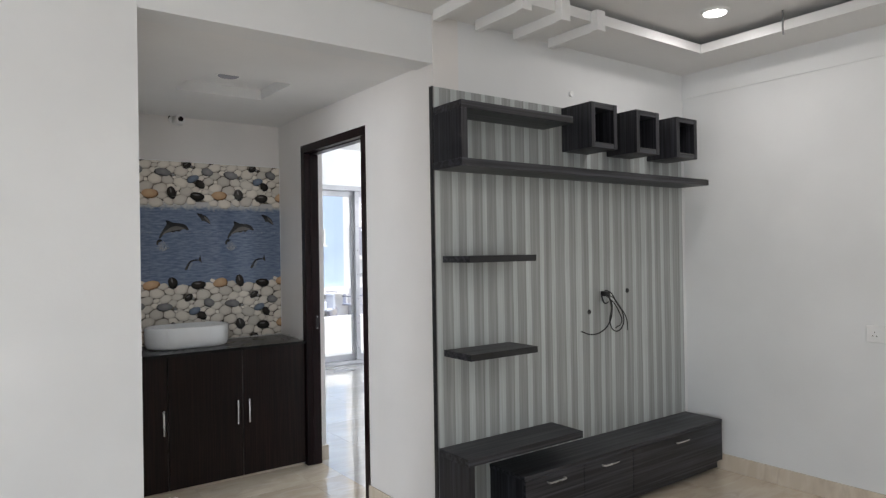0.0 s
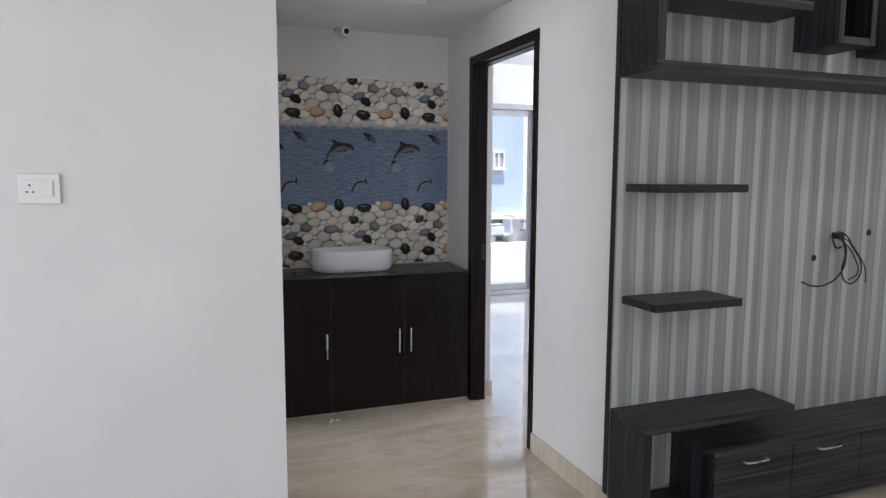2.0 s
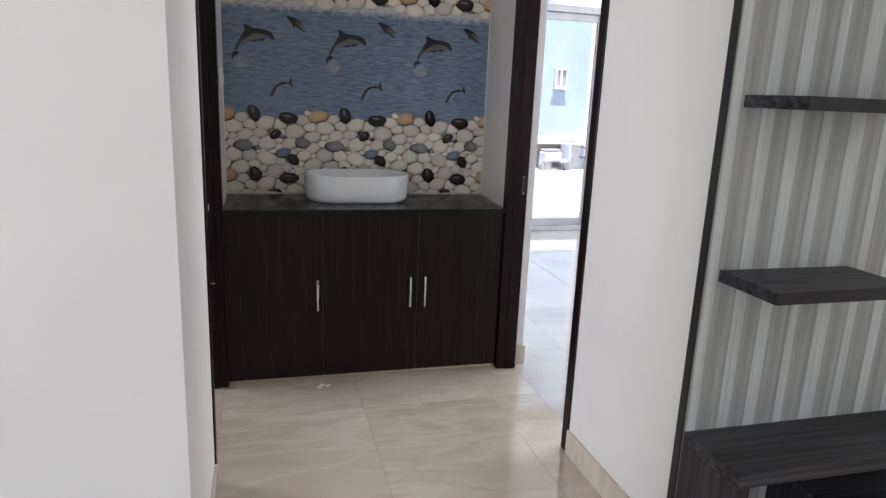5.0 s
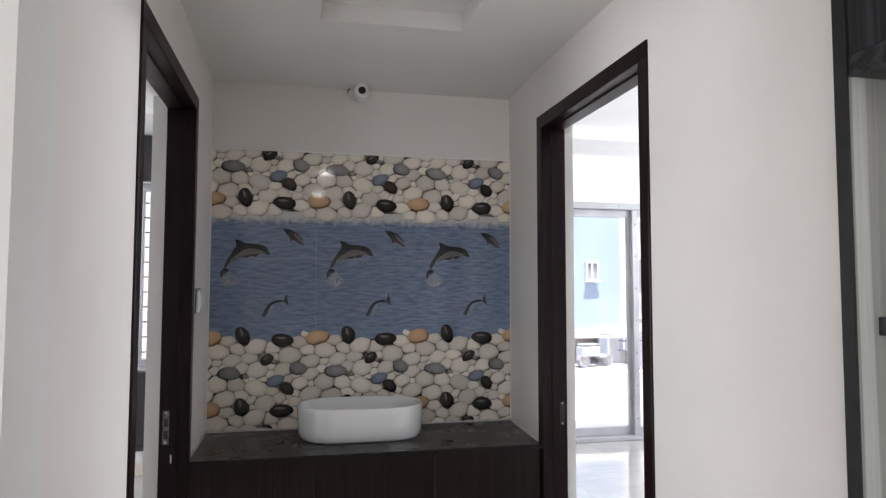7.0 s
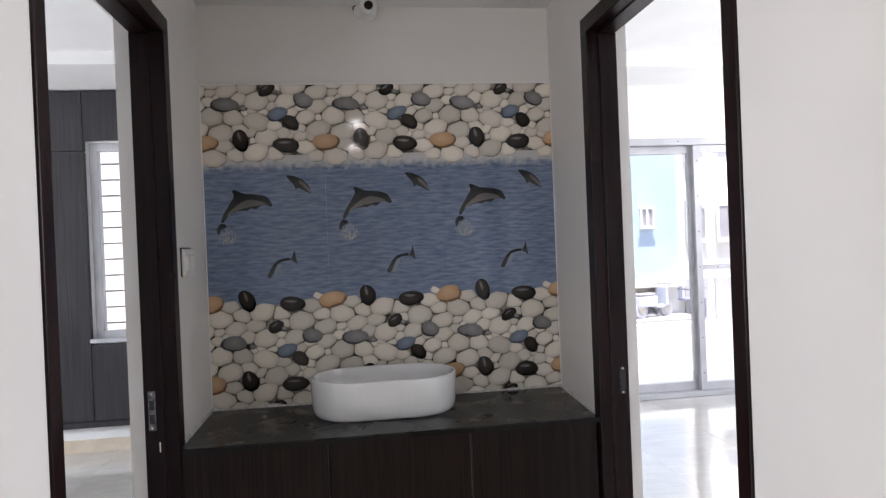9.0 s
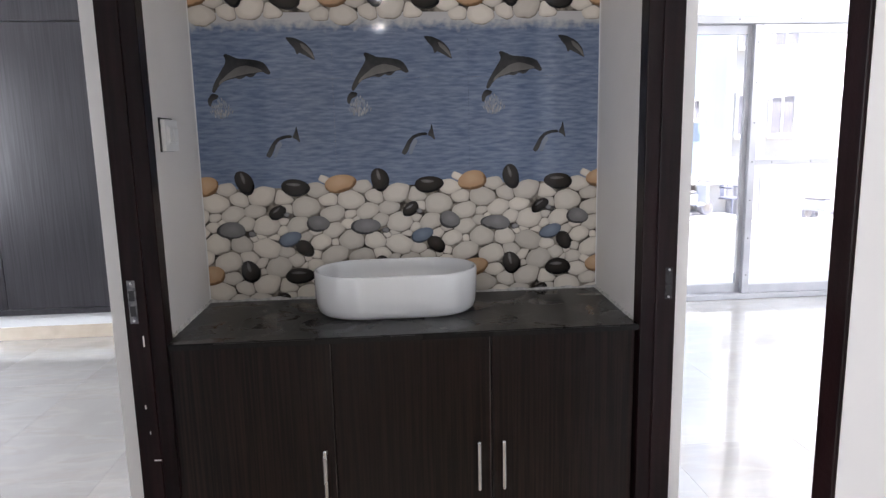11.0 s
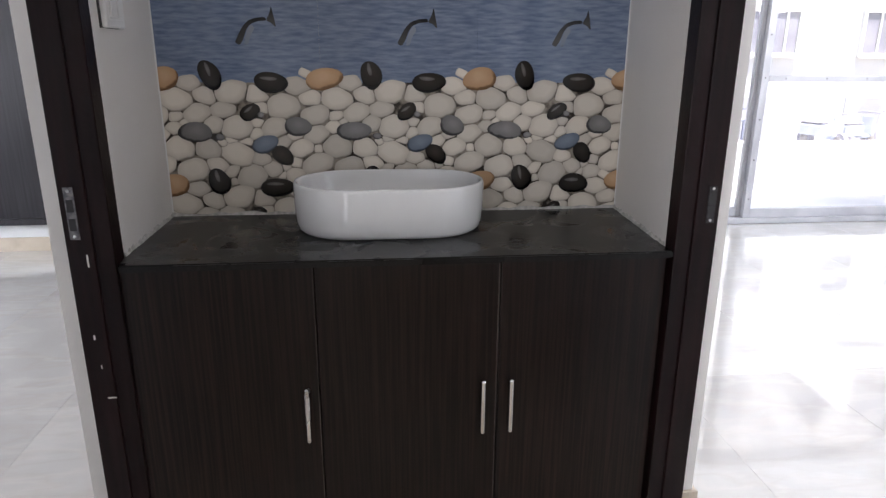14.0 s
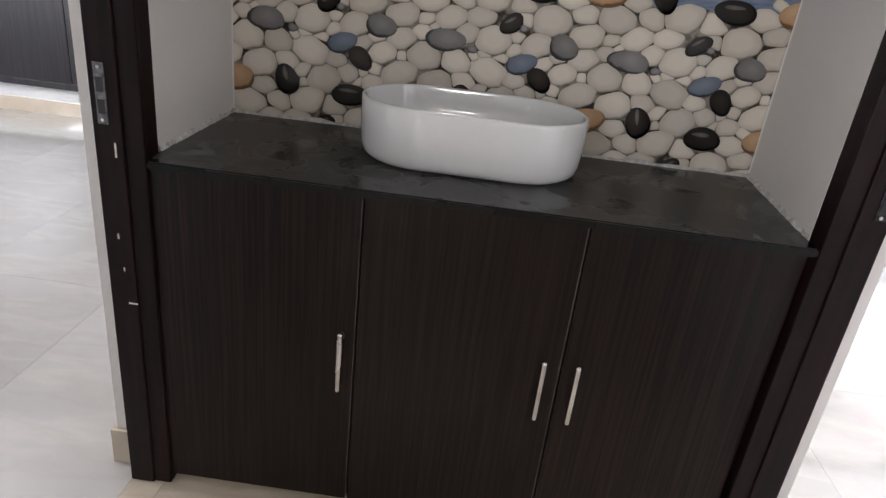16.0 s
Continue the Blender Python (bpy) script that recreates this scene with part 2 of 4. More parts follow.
def striped():
    """Grey laminate in soft vertical stripes of uneven width with fine upright grain."""
    m = mat("striped_grey_laminate", (0.36, 0.375, 0.37), (0.43, 0.445, 0.44), (150, 30, 4), 0.33, 0.45, 0.03, 110, lo=0.35, hi=0.65)
    nt = m.node_tree
    n, l = nt.nodes, nt.links
    bsdf = n["Principled BSDF"]
    old = bsdf.inputs["Base Color"].links[0].from_socket
    geo = n.new("ShaderNodeNewGeometry").outputs["Position"]
    sep = n.new("ShaderNodeSeparateXYZ")
    l.new(geo, sep.inputs[0])

    def math_node(op, a, b, c=0.0):
        x = n.new("ShaderNodeMath")
        x.operation = op
        for k, v in enumerate((a, b, c)):
            if isinstance(v, (int, float)):
                x.inputs[k].default_value = v
            else:
                l.new(v, x.inputs[k])
        return x.outputs[0]

    def noise_of(sx, sz, detail):
        comb = n.new("ShaderNodeCombineXYZ")
        l.new(math_node("MULTIPLY", sep.outputs[0], sx), comb.inputs[0])
        l.new(math_node("MULTIPLY", sep.outputs[2], sz), comb.inputs[2])
        t = n.new("ShaderNodeTexNoise")
        t.inputs["Scale"].default_value, t.inputs["Detail"].default_value = 1.0, detail
        l.new(comb.outputs[0], t.inputs["Vector"])
        return t.outputs["Fac"]

    wobble = math_node("MULTIPLY_ADD", noise_of(4.0, 1.3, 3.0), 0.14, math_node("MULTIPLY", noise_of(8.5, 0.0, 1.0), 0.62))
    phase = math_node("MULTIPLY_ADD", sep.outputs[0], 1 / 0.098, wobble)
    saw = math_node("FRACT", phase, 0.0)
    ramp = n.new("ShaderNodeValToRGB")
    e = ramp.color_ramp.elements
    e[0].position, e[1].position = 0.0, 1.0
    e[0].color, e[1].color = rgba((0.7, 0.7, 0.68)), rgba((0.7, 0.7, 0.68))
    dark, mid, pale = (0.72, 0.715, 0.695), (0.8, 0.795, 0.775), (1.17, 1.2, 1.19)
    for pos, c in ((0.06, dark), (0.085, pale), (0.4, pale), (0.43, mid), (0.58, mid), (0.605, dark), (0.8, dark), (0.825, mid), (0.94, mid)):
        x = e.new(pos)
        x.color = rgba(c)
    l.new(saw, ramp.inputs[0])
    uneven = n.new("ShaderNodeMapRange")
    uneven.inputs[1].default_value, uneven.inputs[2].default_value = 0.3, 0.7
    uneven.inputs[3].default_value, uneven.inputs[4].default_value = 0.86, 1.1
    l.new(noise_of(30.0, 0.5, 3.0), uneven.inputs[0])
    tone = n.new("ShaderNodeMix")
    tone.data_type, tone.blend_type = "RGBA", "MULTIPLY"
    tone.inputs[0].default_value = 1.0
    l.new(ramp.outputs[0], tone.inputs[6])
    l.new(uneven.outputs[0], tone.inputs[7])
    mix = n.new("ShaderNodeMix")
    mix.data_type, mix.blend_type = "RGBA", "MULTIPLY"
    mix.inputs[0].default_value = 1.0
    l.new(old, mix.inputs[6])
    l.new(tone.outputs[2], mix.inputs[7])
    l.new(mix.outputs[2], bsdf.inputs["Base Color"])
    return m


M_STRIPE = striped()


def glass():
    m = bpy.data.materials.new("clear_glass")
    m.use_nodes = True
    b = m.node_tree.nodes["Principled BSDF"]
    b.inputs["Transmission Weight"].default_value, b.inputs["Roughness"].default_value = 1.0, 0.0
    b.inputs["IOR"].default_value = 1.45
    b.inputs["Base Color"].default_value = rgba((0.97, 0.985, 0.99))
    return m


M_GLASS = glass()


# ---- mesh helpers ----
def box(bm, x0, x1, y0, y1, z0, z1, bevel=0.0):
    """A box between two corners, its edges rounded by bevel."""
    r = bmesh.ops.create_cube(bm, size=1.0)
    bmesh.ops.scale(bm, vec=(x1 - x0, y1 - y0, z1 - z0), verts=r["verts"])
    bmesh.ops.translate(bm, vec=((x0 + x1) / 2, (y0 + y1) / 2, (z0 + z1) / 2), verts=r["verts"])
    if bevel:
        edges = list({e for v in r["verts"] for e in v.link_edges})
        bmesh.ops.bevel(bm, geom=edges, offset=bevel, segments=2, affect="EDGES", profile=0.5)
    return bm


def boxes(*rows, bevel=0.0):
    bm = bmesh.new()
    for r in rows:
        box(bm, *r, bevel=bevel)
    return bm


def mesh_of(name, bm, materials, smooth=False):
    me = bpy.data.meshes.new(name)
    bm.normal_update()
    bm.to_mesh(me)
    bm.free()
    for m in materials if isinstance(materials, (list, tuple)) else [materials]:
        me.materials.append(m)
    if smooth:
        for p in me.polygons:
            p.use_smooth = True
    return me


def part(name, bm, material, parent, label="", smooth=False):
    ob = new(name, mesh_of(name, bm, material, smooth))
    ob.parent = parent
    if label:
        ob["label"] = label
    return ob


def thing(name, label, category, group="", kind="", at=(0, 0, 0)):
    ob = new(name)
    ob.location = at
    ob.empty_display_size = 0.05
    return tagged(ob, label, category, group, kind)


def whole(name, bm, material, label, category, group="", kind="", smooth=False):
    return tagged(new(name, mesh_of(name, bm, material, smooth)), label, category, group, kind)


def structure(name, bm, material, label, category):
    return whole(name, bm, material, label, category, kind="structure")


def tube(name, points, radius, material, parent=None, label=""):
    """A round cable or bar along smooth points, as a mesh."""
    cu = bpy.data.curves.new(name, "CURVE")
    cu.dimensions, cu.bevel_depth, cu.bevel_resolution, cu.resolution_u, cu.use_fill_caps = "3D", radius, 3, 10, True
    sp = cu.splines.new("BEZIER")
    sp.bezier_points.add(len(points) - 1)
    for bp, p in zip(sp.bezier_points, points):
        bp.co = p
        bp.handle_left_type = bp.handle_right_type = "AUTO"
    tmp = bpy.data.objects.new(name, cu)
    me = bpy.data.meshes.new_from_object(tmp)
    bpy.data.objects.remove(tmp)
    me.materials.clear()
    me.materials.append(material)
    for p in me.polygons:
        p.use_smooth = True
    ob = new(name, me)
    ob.parent = parent
    if label:
        ob["label"] = label
    return ob


def prism(bm, outline, z0, z1):
    """An upright prism over a plan outline."""
    low = [bm.verts.new((x, y, z0)) for x, y in outline]
    top = [bm.verts.new((x, y, z1)) for x, y in outline]
    bm.faces.new(low[::-1])
    bm.faces.new(top)
    for a in range(len(outline)):
        b = (a + 1) % len(outline)
        bm.faces.new((low[a], low[b], top[b], top[a]))
    bmesh.ops.recalc_face_normals(bm, faces=bm.faces[:])
    return bm


def disc(bm, x, y, z, r0, r1, h, axis="Z", n=32):
    """A cone or cylinder of height h from (x, y, z) along an axis."""
    turn = {"Z": Matrix(), "X": Matrix.Rotation(radians(90), 4, "Y"), "Y": Matrix.Rotation(radians(-90), 4, "X")}[axis]
    m = Matrix.Translation((x, y, z)) @ turn @ Matrix.Translation((0, 0, h / 2))
    bmesh.ops.create_cone(bm, cap_ends=True, segments=n, radius1=r0, radius2=r1, depth=h, matrix=m)
    return bm


# ---- structure ----
XL, XR = 0.532, 1.852          # the passage's side walls
YW, YT = 2.67, 2.655           # the living room's walls beside it
YB = 4.632                     # the niche's back wall
DL0, DL1 = 3.335, 4.21         # left doorway, outer edges of the frame
DR0, DR1 = 3.325, 4.197        # right doorway
DTOP = 2.135
structure("wall_north_left", boxes((-3.35, XL, YW, 2.82, 0, 2.74)), M_WALL, "cream-white painted plaster wall with a switch plate", "wall")
structure("wall_passage_left", boxes((0.38, XL, 2.82, DL0, 0, 2.74), (0.38, XL, DL0, DL1, DTOP, 2.74), (0.38, XL, DL1, YB, 0, 2.74)), M_WARMWALL,
          "cream-white passage wall with a doorway through it", "wall")
bm = boxes((XR, 2.005, YT, DR0, 0, 2.95), (XR, 2.005, DR0, DR1, DTOP, 2.95))
prism(bm, [(1.846, DR1), (2.005, DR1), (2.005, YB), (1.872, YB)], 0, DTOP + 0.004)
prism(bm, [(XR, DR1), (2.005, DR1), (2.005, YB), (1.872, YB)], DTOP + 0.004, 2.95)
structure("wall_passage_right", bm, M_WARMWALL, "cream-white passage wall with a doorway through it", "wall")
structure("wall_niche_back", boxes((0.38, 2.005, YB, YB + 0.15, 0, 2.95)), M_WARMWALL, "cream-white plaster wall above the tiled niche", "wall")
structure("wall_tv", boxes((2.005, 4.05, YT, 2.8, 0, 2.95)), M_WALL, "cream-white plaster wall behind the television panel", "wall")
structure("wall_east", boxes((3.9, 4.05, -3.35, YT, 0, 2.74), (3.892, 3.9, -3.2, YT, 2.4, 2.6)), M_WALL, "cream-white plaster wall with a shallow beam at the top", "wall")
structure("wall_south", boxes((-3.35, -3.0, -3.35, -3.2, 0, 2.74), (-0.9, 3.9, -3.35, -3.2, 0, 2.74), (-3.0, -0.9, -3.35, -3.2, 2.3, 2.74), (-3.0, -0.9, -3.35, -3.2, 0, 0.08)), M_WALL, "cream-white plaster wall with an assumed balcony opening", "wall")
# Added slab, out of view, that keeps direct sun out of the south opening.
structure("balcony_roof", boxes((-3.6, -0.3, -6.2, -3.35, 2.5, 2.65)), M_CEIL, "unseen white slab added to keep sun out of the south opening", "balcony")
structure("wall_west", boxes((-3.35, -3.2, -3.2, -2.3, 0, 2.74), (-3.35, -3.2, 0.9, YW, 0, 2.74), (-3.35, -3.2, -2.3, 0.9, 0, 0.35), (-3.35, -3.2, -2.3, 0.9, 2.35, 2.74)),
          M_WALL, "cream-white plaster wall with an assumed wide window opening", "wall")
structure("lintel", boxes((XL, XR, 2.662, 2.8, 2.325, 2.74)), M_WALL, "cream-white plastered beam over the passage mouth", "beam")
# passage ceiling with a shallow rectangular recess
RX0, RX1, RY0, RY1 = 0.965, 1.455, 3.43, 3.87
structure("ceiling_passage", boxes((XL, XR + 0.02, 2.8, RY0, 2.335, 2.6), (XL, XR + 0.02, RY1, YB, 2.335, 2.6), (XL, RX0, RY0, RY1, 2.335, 2.6), (RX1, XR + 0.02, RY0, RY1, 2.335, 2.6),
                                   (RX0, RX1, RY0, RY1, 2.395, 2.6)), M_CEIL, "white plaster ceiling with a shallow square recess", "ceiling")
spot = thing("downlight", "round recessed downlight in the passage ceiling, switched off", "ceiling light", at=(1.185, 3.64, 2.395))
part("rim", disc(bmesh.new(), 0, 0, -0.008, 0.064, 0.072, 0.0078), M_PLASTIC, spot)
part("diffuser", disc(bmesh.new(), 0, 0, -0.0105, 0.054, 0.056, 0.0025), M_DULLGLASS, spot, "grey unlit diffuser")
# living room: dropped border round a raised tray
TX0, TX1, TY0, TY1 = -2.5, 3.54, -2.3, 2.29
structure("ceiling_living_border", boxes((-3.2, 3.9, TY1, YT, 2.56, 2.612), (-3.2, 3.9, -3.2, TY0, 2.56, 2.612), (-3.2, TX0, TY0, TY1, 2.56, 2.612), (TX1, 3.9, TY0, TY1, 2.56, 2.612)),
          M_CEIL, "white plaster dropped ceiling border", "ceiling")
structure("ceiling_living", boxes((-3.35, 4.05, -3.35, YW, 2.655, 2.78)), M_CEIL, "white plaster tray ceiling with downlights", "ceiling")
# left room
structure("wall_left_room_west", boxes((-3.35, -3.2, 2.82, 4.4, 0, 2.75), (-3.35, -3.2, 6.0, 7.35, 0, 2.75), (-3.35, -3.2, 4.4, 6.0, 0, 0.8), (-3.35, -3.2, 4.4, 6.0, 2.1, 2.75)), M_WALL,
          "plain white bedroom wall with an assumed window", "wall")
structure("wall_left_room_north", boxes((-3.2, -0.815, 7.2, 7.35, 0, 2.75), (0.15, 0.53, 7.2, 7.35, 0, 2.75), (-0.815, 0.15, 7.2, 7.35, 0, 0.82), (-0.815, 0.15, 7.2, 7.35, 2.26, 2.75)), M_WALL,
          "white bedroom wall behind a dark laminate panel", "wall")
structure("wall_left_room_east", boxes((0.38, 0.53, YB + 0.15, 7.2, 0, 2.75)), M_WALL, "plain white bedroom wall", "wall")
structure("ceiling_left_room", boxes((-3.2, 0.38, 2.82, 7.2, 2.72, 2.8), (-3.2, 0.38, 6.5, 7.2, 2.64, 2.72), (-3.2, -2.6, 2.82, 6.5, 2.64, 2.72), (-0.1, 0.38, 2.82, 6.5, 2.64, 2.72)), M_CEIL,
          "white plaster bedroom ceiling with a dropped border", "ceiling")
# right room
WX0, WX1 = 3.2, 5.75
structure("wall_right_room_north", boxes((1.855, WX0, 7.47, 7.62, 0, 2.95), (WX1, 6.35, 7.47, 7.62, 0, 2.95), (WX0, WX1, 7.47, 7.62, 2.26, 2.95)), M_WALL,
          "white wall around a sliding balcony door", "wall")
structure("wall_right_room_east", boxes((6.2, 6.35, 2.65, 4.0, 0, 2.95), (6.2, 6.35, 6.4, 7.47, 0, 2.95), (6.2, 6.35, 4.0, 6.4, 0, 0.4), (6.2, 6.35, 4.0, 6.4, 2.4, 2.95)), M_WALL, "plain white wall with an assumed wide window", "wall")
structure("wall_right_room_south", boxes((4.05, 6.2, 2.65, 2.8, 0, 2.95)), M_WALL, "plain white wall", "wall")
structure("wall_right_room_west", boxes((1.855, 2.005, YB + 0.15, 7.47, 0, 2.95)), M_WALL, "plain white wall", "wall")
structure("ceiling_right_room", boxes((1.855, 6.35, 2.65, 7.62, 2.83, 2.95), (2.005, 6.2, 6.85, 7.47, 2.715, 2.83), (2.005, 6.2, 2.8, 3.4, 2.715, 2.83), (2.005, 2.6, 3.4, 6.85, 2.715, 2.83), (5.6, 6.2, 3.4, 6.85, 2.715, 2.83)),
          M_CEIL, "white plaster ceiling with a dropped border", "ceiling")


def skirting(name, rows):
    structure(name, boxes(*rows, bevel=0.0015), M_MARBLE, "beige marble tile skirting with a thin top edge", "baseboard")


skirting("baseboard_living_left", [(-3.2, XL + 0.011, YW - 0.012, YW - 0.0005, 0.0, 0.1)])
skirting("baseboard_passage_left", [(XL + 0.0005, XL + 0.011, YW, DL0, 0.0, 0.1)])
skirting("baseboard_passage_right", [(XR - 0.011, XR - 0.0005, YT, DR0, 0.0, 0.1)])
skirting("baseboard_tv_wall", [(XR - 0.011, 3.9, YT - 0.012, YT - 0.0005, 0.0, 0.1)])
skirting("baseboard_east", [(3.888, 3.8995, -3.2, YT - 0.0125, 0.0, 0.1)])
skirting("baseboard_left_room", [(-3.2, 0.38, 7.188, 7.1995, 0.0, 0.095)])
skirting("baseboard_right_doorway", [(1.945, 2.018, DR1 - 0.012, DR1 - 0.0005, 0.0, 0.1), (2.0055, 2.017, DR1, 7.47, 0.0, 0.1)])
skirting("baseboard_left_doorway", [(0.367, 0.44, DL1 - 0.012, DL1 - 0.0005, 0.0, 0.1), (0.368, 0.3795, DL1, 7.188, 0.0, 0.1)])
skirting("baseboard_right_room", [(2.0175, WX0, 7.458, 7.4695, 0.0, 0.1), (WX1, 6.2, 7.458, 7.4695, 0.0, 0.1)])


# ---- doorways ----
def door_frame(name, x_face, x_back, y0, y1, label):
    """A dark wooden door lining: two jambs and a head with a shallow rebate, flush with the passage wall."""
    ob = thing(name, label, "door frame", kind="structure", at=(x_face, (y0 + y1) / 2, 0))
    out = -1 if x_face > 1 else 1
    a, b = sorted((x_face + out * 0.006, x_back))
    step = sorted((x_face - out * 0.034, x_back))
    w = 0.05
    inv = Matrix.Translation(-ob.location)

    def bar(nm, *rows):
        bm = boxes(*rows, bevel=0.003)
        bmesh.ops.transform(bm, matrix=inv, verts=bm.verts[:])
        return part(nm, bm, M_FRAME, ob)

    bar("jamb", (a, b, y0, y0 + w, 0, DTOP - 0.052), (step[0], step[1], y0 + w - 0.004, y0 + w + 0.006, 0, DTOP - 0.058))
    bar("jamb", (a, b, y1 - w - 0.005, y1, 0, DTOP - 0.052), (step[0], step[1], y1 - w - 0.011, y1 - w - 0.001, 0, DTOP - 0.058))
    bar("head", (a, b, y0, y1, DTOP - 0.052, DTOP), (step[0], step[1], y0 + w, y1 - w, DTOP - 0.058, DTOP - 0.05))
    return ob


def plate(parent, x0, x1, y, z0, z1, metal=M_DULLSTEEL):
    """A steel strike plate with two holes and two screws on a jamb's inner face."""
    o = parent.location
    pl = part("strike_plate", boxes((x0 - o.x, x1 - o.x, y - 0.0025 - o.y, y - o.y, z0, z1), bevel=0.0008), metal, parent, "dull steel strike plate")
    cx, h = (x0 + x1) / 2 - o.x, z1 - z0
    hole = bmesh.new()
    for f in (0.3, 0.66):
        box(hole, cx - 0.007, cx + 0.007, y - 0.0032 - o.y, y - 0.002 - o.y, z0 + h * f - 0.015, z0 + h * f + 0.013)
    part("latch_hole", hole, M_BLACK, pl)
    for f in (0.07, 0.93):
        part("screw", disc(bmesh.new(), cx, y - 0.004 - o.y, z0 + h * f, 0.0035, 0.0035, 0.002, "Y", 12), M_STEEL, pl)


frame_l = door_frame("door_1", XL, 0.44, DL0, DL1, "very dark polished wooden door lining with paint chips, doorway open")
frame_r = door_frame("door_2", XR, 1.945, DR0, DR1, "very dark polished wooden door lining, doorway open")
plate(frame_l, 0.453, 0.474, DL1 - 0.061, 0.895, 1.012)
plate(frame_r, 1.912, 1.933, DR1 - 0.061, 0.905, 0.995, M_SHADESTEEL)
o = frame_l.location
for cx, cz, w, h in ((0.489, 0.504, 0.02, 0.004), (0.482, 0.845, 0.004, 0.03), (0.47, 0.66, 0.004, 0.012), (0.476, 0.585, 0.003, 0.009)):
    bm = boxes((cx - w / 2 - o.x, cx + w / 2 - o.x, DL1 - 0.0625 - o.y, DL1 - 0.061 - o.y, cz - h / 2, cz + h / 2), bevel=0.0006)
    part("paint_chip", bm, M_CHIP, frame_l, "chip of bare pale filler")

# ---- living room ceiling ----
for px, py in DOWNLIGHTS:
    d = thing("downlight", "round recessed downlight with a lit white diffuser", "ceiling light", "downlights in the tray ceiling", at=(px, py, 2.655))
    bm = disc(bmesh.new(), 0, 0, -0.012, 0.066, 0.074, 0.012)
    part("rim", bm, M_PLASTIC, d)
    part("diffuser", disc(bmesh.new(), 0, 0, -0.016, 0.055, 0.057, 0.004), M_LAMP, d, "glowing white diffuser")
for bx in (1.835, 2.09, 2.345, 2.6):
    bm = boxes((bx - 0.02, bx + 0.02, 2.262, 2.6, 2.508, 2.5595), (bx - 0.03, bx + 0.03, 2.245, 2.2895, 2.508, 2.61), bevel=0.003)
    whole("ceiling_batten", bm, M_CEIL, "white plaster batten hooked over the tray ceiling edge", "ceiling batten", "row of ceiling battens")
# a loose wire hanging from the tray
hook = tube("hanging_wire", [(3.5, 1.79, 2.655), (3.502, 1.79, 2.62), (3.498, 1.791, 2.57), (3.502, 1.79, 2.527)], 0.0045, M_GRILLE)
tagged(hook, "short grey wire hanging from the tray ceiling", "wire")

# ---- television wall ----
PY = 2.628
panel = thing("striped_wall_cladding", "tall grey striped laminate wall panel with black edges", "wall panel", at=(1.825, PY, 0.1))
part("board", boxes((0.004, 2.006, 0, 0.026, 0, 2.105), bevel=0.001), M_STRIPE, panel)
part("edge_strip", boxes((-0.002, 0.0035, -0.0015, 0.026, 0, 2.107), bevel=0.001), M_BLACK, panel, "black edge strip")
for cx, cz in ((2.91, 1.052), (3.253, 1.159), (3.03, 1.15)):
    part("cable_hole", disc(bmesh.new(), cx - 1.825, -0.0035, cz - 0.1, 0.013, 0.015, 0.005, "Y", 20), M_BLACK, panel, "black cable grommet")
cable = thing("cable_bundle", "loose loops of black cable hanging from the wall panel", "cable", at=(3.03, PY, 1.15))
for pts, r in (
    ([(0, 0.0, 0), (-0.02, -0.03, 0.01), (0.0, -0.05, -0.02), (0.02, -0.05, -0.1), (-0.01, -0.05, -0.17), (-0.08, -0.045, -0.215), (-0.15, -0.035, -0.222), (-0.22, -0.03, -0.2)], 0.0038),
    ([(0, 0.0, 0.005), (0.0, -0.03, 0.02), (0.06, -0.05, -0.05), (0.125, -0.05, -0.15), (0.1, -0.05, -0.205), (0.04, -0.05, -0.215), (0.0, -0.05, -0.16), (0.015, -0.05, -0.08), (0.005, -0.04, -0.01)], 0.0034),
    ([(0.005, 0.0, -0.005), (0.02, -0.035, -0.01), (0.1, -0.045, -0.08), (0.165, -0.04, -0.16), (0.18, -0.035, -0.225)], 0.0025),
    ([(0.0, 0.0, 0.0), (0.03, -0.03, -0.03), (0.09, -0.045, -0.11), (0.11, -0.045, -0.17), (0.05, -0.05, -0.2)], 0.003),
    ([(-0.005, 0.0, 0.0), (-0.04, -0.03, -0.02), (-0.035, -0.045, -0.05), (-0.005, -0.045, -0.045)], 0.004),
):
    tube("cable", pts, r, M_CABLE, cable)
part("plug", boxes((-0.028, 0.012, -0.045, -0.006, -0.012, 0.018), bevel=0.004), M_BLACK, cable, "black plug")

whole("blanking_plate", disc(bmesh.new(), 2.813, YT - 0.012, 2.3, 0.014, 0.018, 0.012, "Y", 20), M_PLASTIC, "small round white blanking cap on the wall", "blanking plate")
T = 0.036
FY = 2.41
rack = thing("wall_shelf_unit", "charcoal woodgrain bracket-shaped shelf on a striped wall panel", "wall shelf", at=(1.828, FY, 1.802))
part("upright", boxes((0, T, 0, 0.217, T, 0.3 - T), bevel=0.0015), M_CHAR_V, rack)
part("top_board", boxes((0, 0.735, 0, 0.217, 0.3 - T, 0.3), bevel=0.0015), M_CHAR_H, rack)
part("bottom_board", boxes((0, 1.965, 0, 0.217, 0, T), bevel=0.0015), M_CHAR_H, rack)


